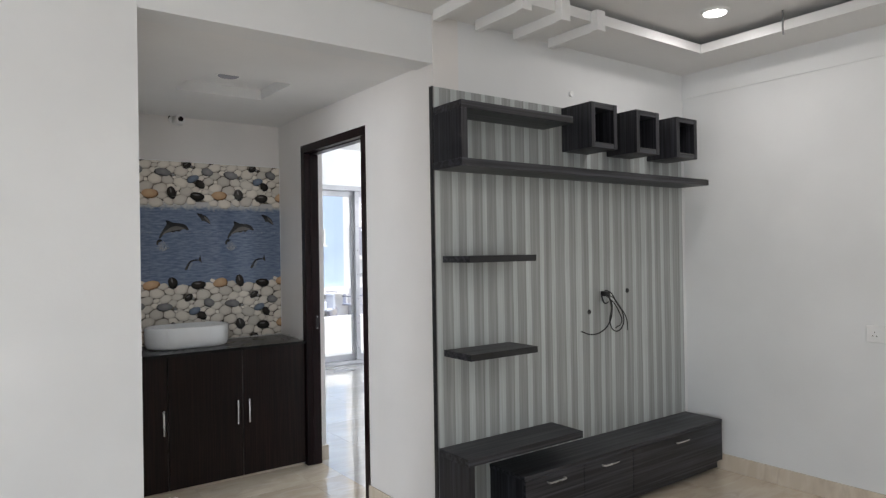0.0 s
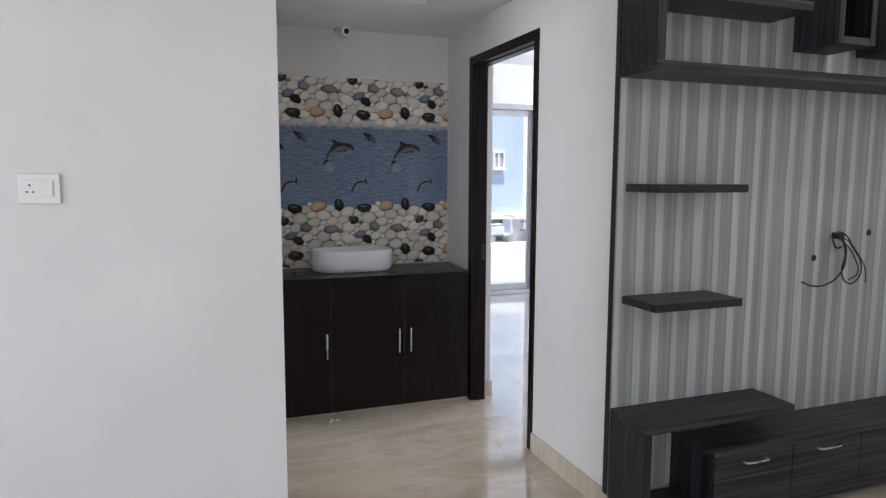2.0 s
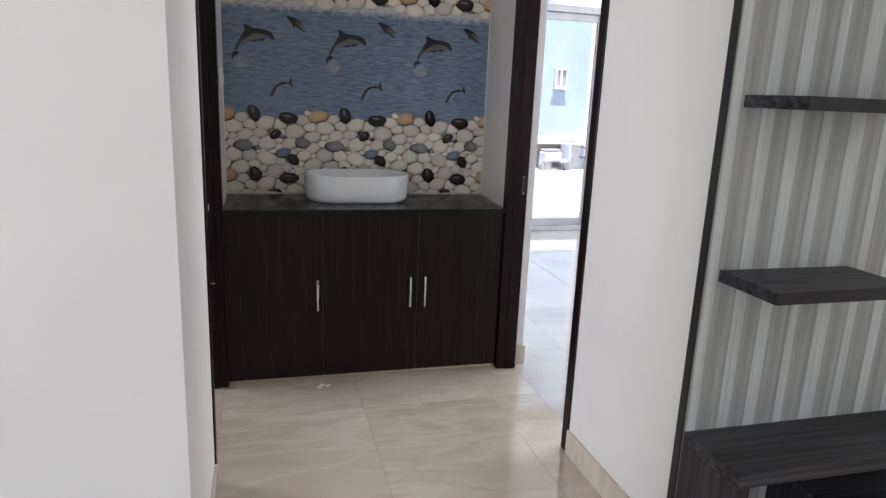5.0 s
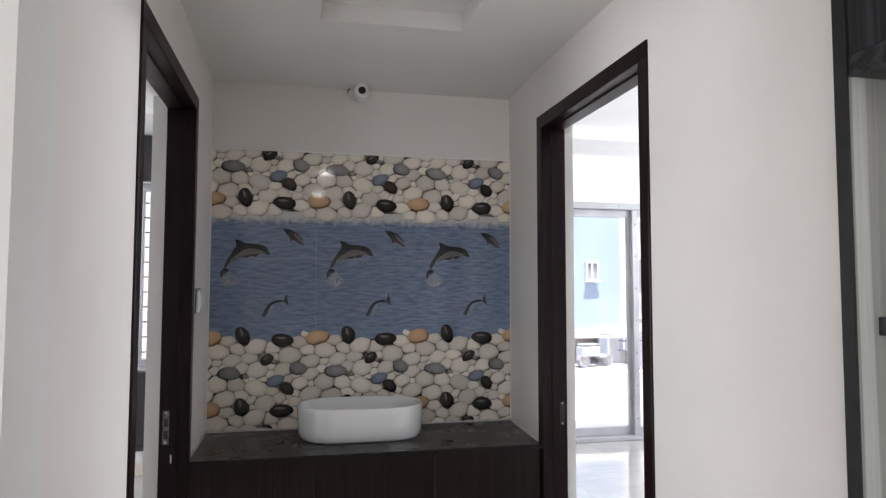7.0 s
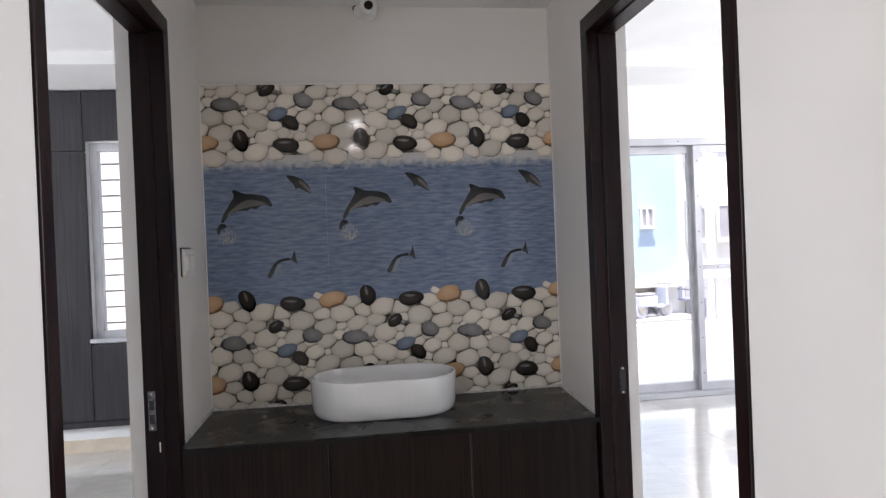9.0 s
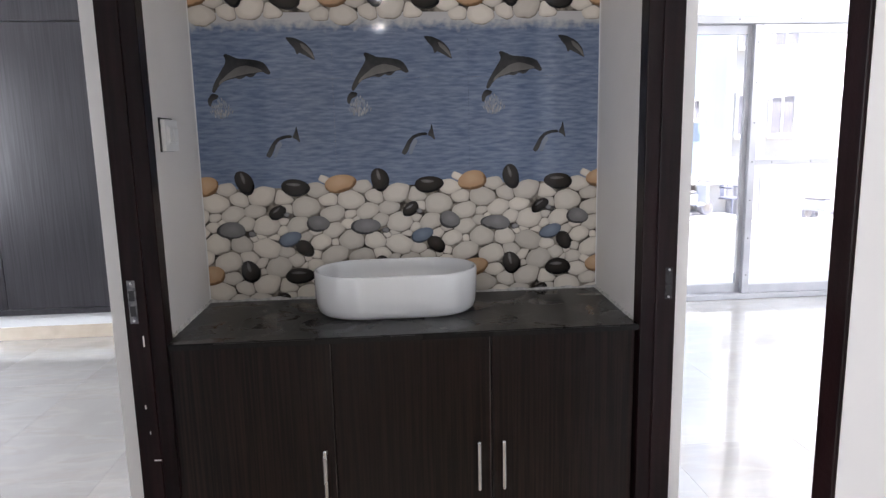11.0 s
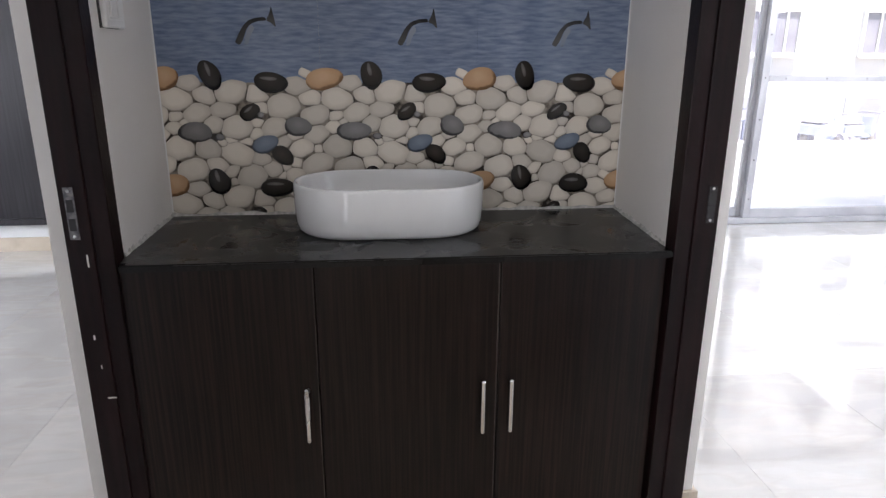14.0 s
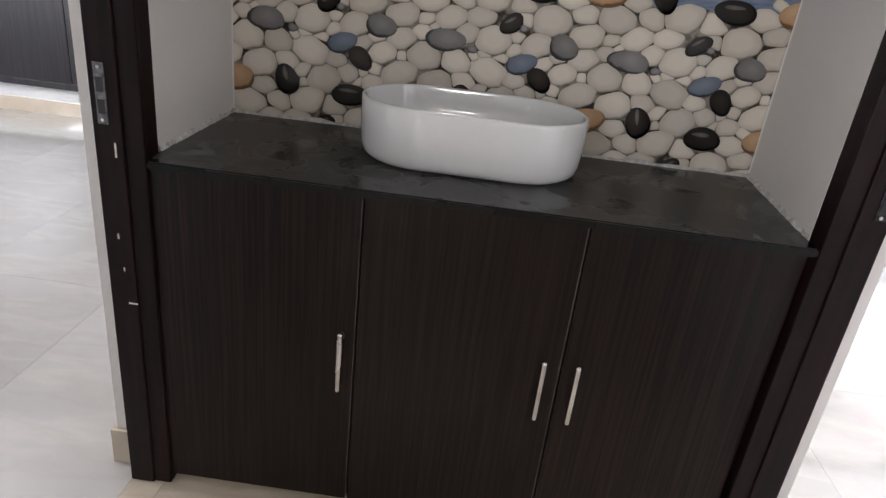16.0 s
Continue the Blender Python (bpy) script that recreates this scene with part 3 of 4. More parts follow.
def cube_shelf(x0, label):
    """An open cube: four boards and a back."""
    w, h, d, t = 0.21, 0.243, 0.217, 0.03
    ob = thing("cube_shelf", label, "cube shelf", "cube shelves in a row", at=(x0, FY, 1.957))
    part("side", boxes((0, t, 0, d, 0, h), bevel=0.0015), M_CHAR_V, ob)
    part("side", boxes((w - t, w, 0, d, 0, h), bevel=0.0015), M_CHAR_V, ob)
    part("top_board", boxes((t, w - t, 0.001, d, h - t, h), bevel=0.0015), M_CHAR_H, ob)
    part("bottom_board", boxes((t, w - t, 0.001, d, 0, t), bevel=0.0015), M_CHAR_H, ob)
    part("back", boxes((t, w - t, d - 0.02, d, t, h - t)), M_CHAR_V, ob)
    return ob


first = cube_shelf(2.705, "charcoal woodgrain open cube shelf on the panel")
for x0 in (3.083, 3.464):
    copy_thing(first, pose(x0, FY, 1.957))
for z0 in (1.36, 0.908):
    sh = thing("floating_shelf", "short charcoal woodgrain floating shelf with a darker edge, on the panel", "wall shelf", "floating shelves", at=(1.872, 2.42, z0))
    part("board", boxes((0.0012, 0.4188, 0.0012, 0.207, 0, 0.031), bevel=0.001), M_CHAR_H, sh)
    part("edge_band", boxes((0, 0.42, -0.0005, 0.001, 0.0003, 0.0307), bevel=0.0003), M_BLACK, sh, "near-black front edge band")
    part("edge_band", boxes((-0.0005, 0.001, 0.0012, 0.207, 0.0003, 0.0307), bevel=0.0003), M_CHAR_H, sh)

low = thing("tv_bench", "low charcoal woodgrain bench, open at one end, hung above the floor", "media bench", at=(1.831, 2.4, 0.03))
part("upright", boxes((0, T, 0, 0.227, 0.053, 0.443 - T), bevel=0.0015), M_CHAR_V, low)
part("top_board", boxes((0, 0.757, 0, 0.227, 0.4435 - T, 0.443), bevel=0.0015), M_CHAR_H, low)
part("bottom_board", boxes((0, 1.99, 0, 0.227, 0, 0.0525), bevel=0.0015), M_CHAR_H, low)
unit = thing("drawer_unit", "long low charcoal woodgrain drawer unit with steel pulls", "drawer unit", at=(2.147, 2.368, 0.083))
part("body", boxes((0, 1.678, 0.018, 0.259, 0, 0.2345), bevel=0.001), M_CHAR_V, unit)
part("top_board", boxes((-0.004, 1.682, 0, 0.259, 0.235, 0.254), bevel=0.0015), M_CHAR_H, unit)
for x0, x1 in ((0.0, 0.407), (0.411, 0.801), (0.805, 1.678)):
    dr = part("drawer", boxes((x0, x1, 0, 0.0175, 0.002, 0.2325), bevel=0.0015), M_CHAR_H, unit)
    c = (x0 + x1) / 2
    tube("handle", [(c - 0.058, 0, 0.199), (c - 0.057, -0.016, 0.199), (c - 0.05, -0.02, 0.199), (c + 0.05, -0.02, 0.199), (c + 0.057, -0.016, 0.199), (c + 0.058, 0, 0.199)], 0.0042, M_STEEL, dr, "slim steel bow pull")


# ---- switches ----
def switch_plate(at, turn, w, h, label, rockers, socket=False, gap=False):
    """A moulded switch plate facing -y before it is turned, with rockers and, if asked, socket holes."""
    ob = thing("switch_plate", label, "switch plate", at=at)
    ob.rotation_euler = (0, 0, radians(turn))
    part("frame", boxes((-w / 2, w / 2, -0.014, 0, -h / 2, h / 2), bevel=0.004), M_PLASTIC, ob)
    part("insert", boxes((-w * 0.36, w * 0.36, -0.0165, -0.0125, -h * 0.3, h * 0.3), bevel=0.0015), M_PLASTIC, ob)
    for a, b in rockers:
        part("rocker", boxes((a * w, b * w, -0.0205, -0.0155, -h * 0.24, h * 0.24), bevel=0.002), M_PLASTIC, ob)
    # A black sheet stands in for the shadow line along the plate's edge.
    if gap:
        part("back_box", boxes((-w / 2 - 0.007, w / 2 - 0.012, -0.0035, 0, -h / 2 - 0.001, h / 2 + 0.004)), M_BLACK, ob, "black sheet for the shaded gap behind the plate")
    if socket:
        bm = bmesh.new()
        for dx, dz in ((-0.2, 0.12), (-0.27, -0.1), (-0.13, -0.1)):
            disc(bm, dx * w, -0.0172, dz * h, 0.003, 0.003, 0.002, "Y", 12)
        part("socket_hole", bm, M_BLACK, ob)
    return ob


switch_plate((-0.165, YW, 1.378), 0, 0.112, 0.09, "white plastic switch and socket plate on the wall", [(0.02, 0.33)], True)
switch_plate((XL, 4.33, 1.388), 90, 0.115, 0.088, "white plastic double switch plate in the niche", [(-0.33, -0.02), (0.02, 0.33)], gap=True)
switch_plate((3.9, 1.5, 0.94), -90, 0.14, 0.09, "white plastic socket plate low on the wall", [(0.02, 0.33)], True)

# ---- vanity niche ----
CT = 0.832
FACE = YB - 0.009          # glazed face of the niche's tiles
bm = bmesh.new()
prism(bm, [(XL + 0.012, 4.146), (1.8455, 4.146), (1.8455, 4.195), (1.8705, YB - 0.0005), (XL + 0.001, YB - 0.0005), (XL + 0.001, 4.215)], CT - 0.018, CT)
bmesh.ops.bevel(bm, geom=[e for e in bm.edges if abs(e.verts[0].co.z - e.verts[1].co.z) < 1e-4], offset=0.003, segments=2, affect="EDGES")
counter = thing("countertop", "dusty black granite countertop with dried smears", "countertop", at=(0, 0, 0))
for f in bm.faces:
    f.normal_update()
    f.material_index = 1 if f.normal.z > 0.9 else 0
part("slab", bm, [M_GRANITE, M_DUSTY], counter)


def bead(a, b):
    """A rough bead of pale sealant along a joint of the counter."""
    bm = bmesh.new()
    n = 40
    rng = random.Random(3)
    loops = []
    for k in range(n + 1):
        p = Vector(a).lerp(Vector(b), k / n)
        side = (Vector(b) - Vector(a)).normalized().cross(Vector((0, 0, 1)))
        w, h = rng.uniform(0.003, 0.0075), rng.uniform(0.004, 0.012)
        loops.append([bm.verts.new(p), bm.verts.new(p - side * w), bm.verts.new(p - side * w * 0.5 + Vector((0, 0, h * 0.7))), bm.verts.new(p + Vector((0, 0, h)))])
    for u, v in zip(loops, loops[1:]):
        for k in range(4):
            bm.faces.new((u[k], u[(k + 1) % 4], v[(k + 1) % 4], v[k]))
    bmesh.ops.recalc_face_normals(bm, faces=bm.faces[:])
    part("sealant_bead", bm, M_SEAL, counter, "rough bead of pale sealant")


bead((XL + 0.0005, YB - 0.01, CT), (XL + 0.0005, 4.218, CT))
bead((1.846, 4.2, CT), (1.8705, YB - 0.01, CT))
bead((1.87, FACE - 0.0015, CT), (XL, FACE - 0.0015, CT))
cab = thing("vanity_cabinet", "dark wenge laminate vanity cabinet with three closed doors", "vanity cabinet", at=(XL + 0.004, 4.166, 0))
CW = 1.845 - XL - 0.008
part("body", boxes((0, CW, 0.02, 0.46, 0.02, CT - 0.0185)), M_WENGE, cab)
part("plinth", boxes((0.005, CW - 0.005, 0.03, 0.05, 0, 0.02)), M_MARBLE, cab, "beige tile plinth strip")
for x0, x1, hx in ((0.0, 0.435, 0.408), (0.439, 0.883, 0.846), (0.887, CW, 0.918)):
    d = part("door", boxes((x0 + 0.001, x1 - 0.001, 0, 0.0195, 0.023, CT - 0.0205), bevel=0.0012), M_WENGE, cab)
    tube("handle", [(hx, 0, 0.49), (hx, -0.022, 0.49), (hx, -0.024, 0.502), (hx, -0.025, 0.496), (hx, -0.025, 0.366), (hx, -0.024, 0.36), (hx, -0.022, 0.37), (hx, 0, 0.37)], 0.006, M_STEEL, d, "polished steel bar handle")
    if x1 < CW:
        part("edge_band", boxes((x1 - 0.0012, x1 + 0.0006, -0.0006, 0.012, 0.026, CT - 0.024)), M_EDGEBAND, d, "paler worn edge band")


def stadium(hl, hd, n=16):
    """Plan outline of a slot shape, half length hl and half depth hd."""
    r = hd
    pts = []
    for k in range(n + 1):
        a = -math.pi / 2 + math.pi * k / n
        pts.append((hl - r + r * math.cos(a), r * math.sin(a)))
    for k in range(n + 1):
        a = math.pi / 2 + math.pi * k / n
        pts.append((-(hl - r) + r * math.cos(a), r * math.sin(a)))
    return pts


def basin():
    """A slot-shaped vessel basin: flared wall, rounded rim, dished inside with a drain."""
    ob = thing("wash_basin", "white ceramic oval vessel basin standing on the black counter", "wash basin", at=(1.163, 4.447, CT))
    rings = [(0.234, 0.134, 0.0), (0.243, 0.143, 0.003), (0.25, 0.15, 0.012), (0.2545, 0.1545, 0.03), (0.2565, 0.1565, 0.06), (0.2575, 0.1575, 0.1), (0.2575, 0.1575, 0.126), (0.2568, 0.1568, 0.131),
             (0.2545, 0.1545, 0.1338), (0.2515, 0.1515, 0.1342), (0.2485, 0.1485, 0.133), (0.2468, 0.1468, 0.129), (0.2445, 0.1445, 0.1), (0.238, 0.138, 0.06), (0.22, 0.12, 0.035), (0.18, 0.085, 0.024), (0.1, 0.04, 0.019)]
    bm = bmesh.new()
    loops = [[bm.verts.new((x, y, z)) for x, y in stadium(hl, hd)] for hl, hd, z in rings]
    n = len(loops[0])
    for a, b in zip(loops, loops[1:]):
        for k in range(n):
            bm.faces.new((a[k], a[(k + 1) % n], b[(k + 1) % n], b[k]))
    bm.faces.new(loops[0][::-1])
    bm.faces.new(loops[-1])
    bmesh.ops.recalc_face_normals(bm, faces=bm.faces[:])
    part("bowl", bm, M_CERAMIC, ob, smooth=True)
    part("drain", disc(bmesh.new(), 0.0, 0.0, 0.0185, 0.024, 0.022, 0.004), M_STEEL, ob, "steel drain ring")


basin()

scrap = bmesh.new()
for k, (sx, sy) in enumerate(((0.0, 0.0), (0.028, 0.014), (-0.012, 0.022))):
    bmesh.ops.create_grid(scrap, x_segments=3, y_segments=3, size=0.011, matrix=Matrix.Translation((0.96 + sx, 4.1 - sy, 0.004)) @ Matrix.Rotation(0.7 * k, 4, "Z"))
for v in scrap.verts:
    v.co.z += random.uniform(-0.003, 0.004)
bmesh.ops.solidify(scrap, geom=scrap.faces[:], thickness=0.0006)
whole("paper_scrap", scrap, M_PLASTIC, "torn white paper scraps on the floor before the cabinet", "paper scrap")

# bullet camera under the ceiling
cctv = thing("security_camera", "small white bullet security camera with a dark red lens", "security camera", at=(1.165, YB, 2.312))
part("base", disc(bmesh.new(), -0.022, -0.012, 0.005, 0.032, 0.032, 0.012, "Y", 24), M_PLASTIC, cctv)
part("bracket", boxes((-0.03, -0.012, -0.035, -0.01, -0.004, 0.02), bevel=0.003), M_PLASTIC, cctv)
body = part("body", disc(bmesh.new(), 0, -0.095, -0.006, 0.031, 0.033, 0.075, "Y", 24), M_PLASTIC, cctv, smooth=False)
part("lens", disc(bmesh.new(), 0, -0.099, -0.006, 0.016, 0.017, 0.005, "Y", 24), M_LENS, body, "dark red glass lens")
tube("cable", [(-0.05, -0.004, 0.0), (-0.055, -0.012, 0.015), (-0.045, -0.01, 0.023)], 0.003, M_CABLE, cctv)


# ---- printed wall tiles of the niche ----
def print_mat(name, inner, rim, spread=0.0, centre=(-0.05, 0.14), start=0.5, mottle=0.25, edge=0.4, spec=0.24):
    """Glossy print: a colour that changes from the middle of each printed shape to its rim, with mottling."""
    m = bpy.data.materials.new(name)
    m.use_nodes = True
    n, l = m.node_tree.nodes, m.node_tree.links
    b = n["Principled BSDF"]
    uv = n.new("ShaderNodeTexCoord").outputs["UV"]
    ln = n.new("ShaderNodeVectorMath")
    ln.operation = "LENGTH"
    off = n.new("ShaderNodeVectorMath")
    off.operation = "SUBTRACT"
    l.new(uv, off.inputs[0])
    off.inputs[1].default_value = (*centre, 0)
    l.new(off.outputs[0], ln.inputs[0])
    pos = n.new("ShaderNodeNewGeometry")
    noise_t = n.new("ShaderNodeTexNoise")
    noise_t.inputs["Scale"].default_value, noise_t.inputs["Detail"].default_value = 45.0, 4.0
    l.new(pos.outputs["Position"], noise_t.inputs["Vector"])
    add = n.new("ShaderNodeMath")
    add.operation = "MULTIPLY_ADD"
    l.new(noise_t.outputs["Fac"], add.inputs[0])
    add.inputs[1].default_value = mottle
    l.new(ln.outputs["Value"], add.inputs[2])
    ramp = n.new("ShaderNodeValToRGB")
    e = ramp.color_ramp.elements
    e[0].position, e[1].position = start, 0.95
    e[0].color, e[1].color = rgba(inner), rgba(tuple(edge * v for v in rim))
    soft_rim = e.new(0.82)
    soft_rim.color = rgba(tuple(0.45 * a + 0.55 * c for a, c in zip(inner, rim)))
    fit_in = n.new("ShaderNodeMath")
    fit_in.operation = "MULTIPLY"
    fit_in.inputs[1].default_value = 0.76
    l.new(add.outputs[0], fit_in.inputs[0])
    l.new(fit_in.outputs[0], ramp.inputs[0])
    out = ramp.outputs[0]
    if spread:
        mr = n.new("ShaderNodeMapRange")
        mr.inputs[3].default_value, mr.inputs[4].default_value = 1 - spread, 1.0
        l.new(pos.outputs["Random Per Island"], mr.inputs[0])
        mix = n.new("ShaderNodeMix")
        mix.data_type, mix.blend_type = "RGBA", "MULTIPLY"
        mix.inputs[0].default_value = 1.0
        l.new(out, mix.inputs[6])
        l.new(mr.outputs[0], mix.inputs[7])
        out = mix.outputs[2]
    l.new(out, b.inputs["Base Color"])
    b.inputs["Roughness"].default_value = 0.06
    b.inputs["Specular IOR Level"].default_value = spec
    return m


M_SEA = mat("printed_sea", (0.118, 0.163, 0.268), (0.272, 0.336, 0.458), (19, 19, 105), 0.06, detail=9.0, lo=0.28, hi=0.74, stain=0.16, spec=0.32)


def foam():
    """Breaking foam: white streaks that thin out downwards into the sea's blue."""
    m = mat("printed_foam", (0.118, 0.163, 0.268), (0.272, 0.336, 0.458), (19, 19, 105), 0.06, detail=9.0, lo=0.28, hi=0.74, stain=0.16, spec=0.32)
    n, l = m.node_tree.nodes, m.node_tree.links
    bsdf = n["Principled BSDF"]
    old = bsdf.inputs["Base Color"].links[0].from_socket
    pos = n.new("ShaderNodeNewGeometry").outputs["Position"]
    sep = n.new("ShaderNodeSeparateXYZ")
    l.new(pos, sep.inputs[0])
    rise = n.new("ShaderNodeMapRange")
    rise.inputs[1].default_value, rise.inputs[2].default_value, rise.inputs[3].default_value, rise.inputs[4].default_value = 1.7, 1.757, -0.42, 0.5
    l.new(sep.outputs[2], rise.inputs[0])
    churn = n.new("ShaderNodeTexNoise")
    churn.inputs["Scale"].default_value, churn.inputs["Detail"].default_value = 42.0, 6.0
    l.new(pos, churn.inputs["Vector"])
    add = n.new("ShaderNodeMath")
    l.new(rise.outputs[0], add.inputs[0])
    l.new(churn.outputs["Fac"], add.inputs[1])
    fac = n.new("ShaderNodeMapRange")
    fac.inputs[1].default_value, fac.inputs[2].default_value, fac.inputs[4].default_value = 0.36, 0.85, 0.85
    l.new(add.outputs[0], fac.inputs[0])
    mix = n.new("ShaderNodeMix")
    mix.data_type = "RGBA"
    l.new(fac.outputs[0], mix.inputs[0])
    l.new(old, mix.inputs[6])
    mix.inputs[7].default_value = rgba((0.6, 0.585, 0.56))
    l.new(mix.outputs[2], bsdf.inputs["Base Color"])
    return m


M_FOAM = foam()
M_GAP = mat("printed_pebble_gaps", (0.035, 0.028, 0.022), (0.3, 0.26, 0.215), (38, 38, 38), 0.06, lo=0.4, hi=0.6)
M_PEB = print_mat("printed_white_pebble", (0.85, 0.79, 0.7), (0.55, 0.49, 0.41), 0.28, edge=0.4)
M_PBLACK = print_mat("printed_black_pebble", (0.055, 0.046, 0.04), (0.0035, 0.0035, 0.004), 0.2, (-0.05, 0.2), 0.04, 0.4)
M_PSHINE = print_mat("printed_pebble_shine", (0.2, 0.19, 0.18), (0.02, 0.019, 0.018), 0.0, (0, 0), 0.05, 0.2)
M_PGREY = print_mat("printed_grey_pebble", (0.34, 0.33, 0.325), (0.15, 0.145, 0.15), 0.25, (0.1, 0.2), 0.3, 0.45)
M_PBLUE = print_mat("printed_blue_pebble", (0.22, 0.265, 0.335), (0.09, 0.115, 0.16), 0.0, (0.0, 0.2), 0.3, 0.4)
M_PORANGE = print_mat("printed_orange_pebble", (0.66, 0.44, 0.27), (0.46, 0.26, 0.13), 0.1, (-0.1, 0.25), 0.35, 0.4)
M_DOLPHIN = print_mat("printed_dolphin_back", (0.018, 0.02, 0.023), (0.13, 0.127, 0.124), 0.2, (0, 0), 0.35, 0.5)
M_BELLY = print_mat("printed_dolphin_belly", (0.12, 0.117, 0.114), (0.26, 0.245, 0.23), 0.2, (0, 0), 0.3, 0.6, 0.9)
M_SPLASH = print_mat("printed_splash", (0.44, 0.45, 0.47), (0.38, 0.41, 0.46), 0.4)
M_SPRAY = print_mat("printed_spray", (0.3, 0.345, 0.42), (0.24, 0.3, 0.4), 0.2)
PERIOD, ROWH = 0.4465, 0.3
MX0, MX1, MZ0, MZ1 = XL + 0.0005, 1.8725, CT + 0.001, 2.036
mural = thing("tiled_backsplash", "glossy printed tile backsplash with dolphins, sea and pebbles", "backsplash", at=(0, 0, 0))


def flat_shape(bm, pts, depth, slot, fan=True):
    """A printed shape from plan points (x, z), cut off at the mural's edges."""
    pts = [(min(max(x, MX0), MX1), min(max(z, MZ0), MZ1)) for x, z in pts]
    cx, cz = sum(p[0] for p in pts) / len(pts), sum(p[1] for p in pts) / len(pts)
    if max(p[0] for p in pts) - min(p[0] for p in pts) < 0.004 or max(p[1] for p in pts) - min(p[1] for p in pts) < 0.004:
        return
    uv = bm.loops.layers.uv.verify()
    if not fan:
        f = bm.faces.new([bm.verts.new((x, FACE - depth, z)) for x, z in pts])
        f.normal_update()
        if f.normal.y > 0:
            f.normal_flip()
        low, high = min(p[1] for p in pts), max(p[1] for p in pts)
        made = bmesh.ops.triangulate(bm, faces=[f])["faces"]
        for g in made:
            g.material_index = slot
            for lp in g.loops:
                lp[uv].uv = (0.25 + 0.7 * (high - lp.vert.co.z) / (high - low), 0.0)
        return
    mid = bm.verts.new((cx, FACE - depth, cz))
    ring = [bm.verts.new((x, FACE - depth, z)) for x, z in pts]
    for k in range(len(ring)):
        f = bm.faces.new((mid, ring[k], ring[(k + 1) % len(ring)]))
        f.material_index = slot
        for lp in f.loops:
            a = math.atan2(lp.vert.co.z - cz, lp.vert.co.x - cx)
            lp[uv].uv = (0, 0) if lp.vert is mid else (math.cos(a), math.sin(a))
        f.normal_update()
        if f.normal.y > 0:
            f.normal_flip()


def pebble(cx, cz, w, h, tilt=0.0, n=18, lump=0.11):
    ph = random.random() * 6.28
    out = []
    for k in range(n):
        a = 2 * math.pi * k / n
        r = 1 + lump * math.sin(2 * a + ph) + lump * 0.6 * math.sin(3 * a + 2 * ph)
        x, z = w / 2 * r * math.cos(a), h / 2 * r * math.sin(a)
        out.append((cx + x * math.cos(tilt) - z * math.sin(tilt), cz + x * math.sin(tilt) + z * math.cos(tilt)))
    return out


# accents of one tile pattern: offset from the seam, height below the row's top, width, height, tilt, slot
ACCENTS = [(0.009, 0.043, 0.1, 0.06, 0.1, 4), (0.142, 0.033, 0.056, 0.08, 0.35, 1), (0.307, 0.053, 0.093, 0.055, -0.03, 1), (0.243, 0.135, 0.062, 0.04, 0.6, 1), (0.272, 0.143, 0.02, 0.016, 0, 2),
           (0.088, 0.19, 0.096, 0.052, -0.05, 2), (0.375, 0.176, 0.072, 0.055, -0.2, 2), (0.28, 0.226, 0.078, 0.045, 0.45, 3), (0.328, 0.259, 0.048, 0.066, 0.7, 1), (0.155, 0.205, 0.024, 0.018, 0, 2)]
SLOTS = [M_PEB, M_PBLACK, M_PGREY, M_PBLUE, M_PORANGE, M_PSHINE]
SQUASH = 1.34              # pebbles lie flat: wider than high


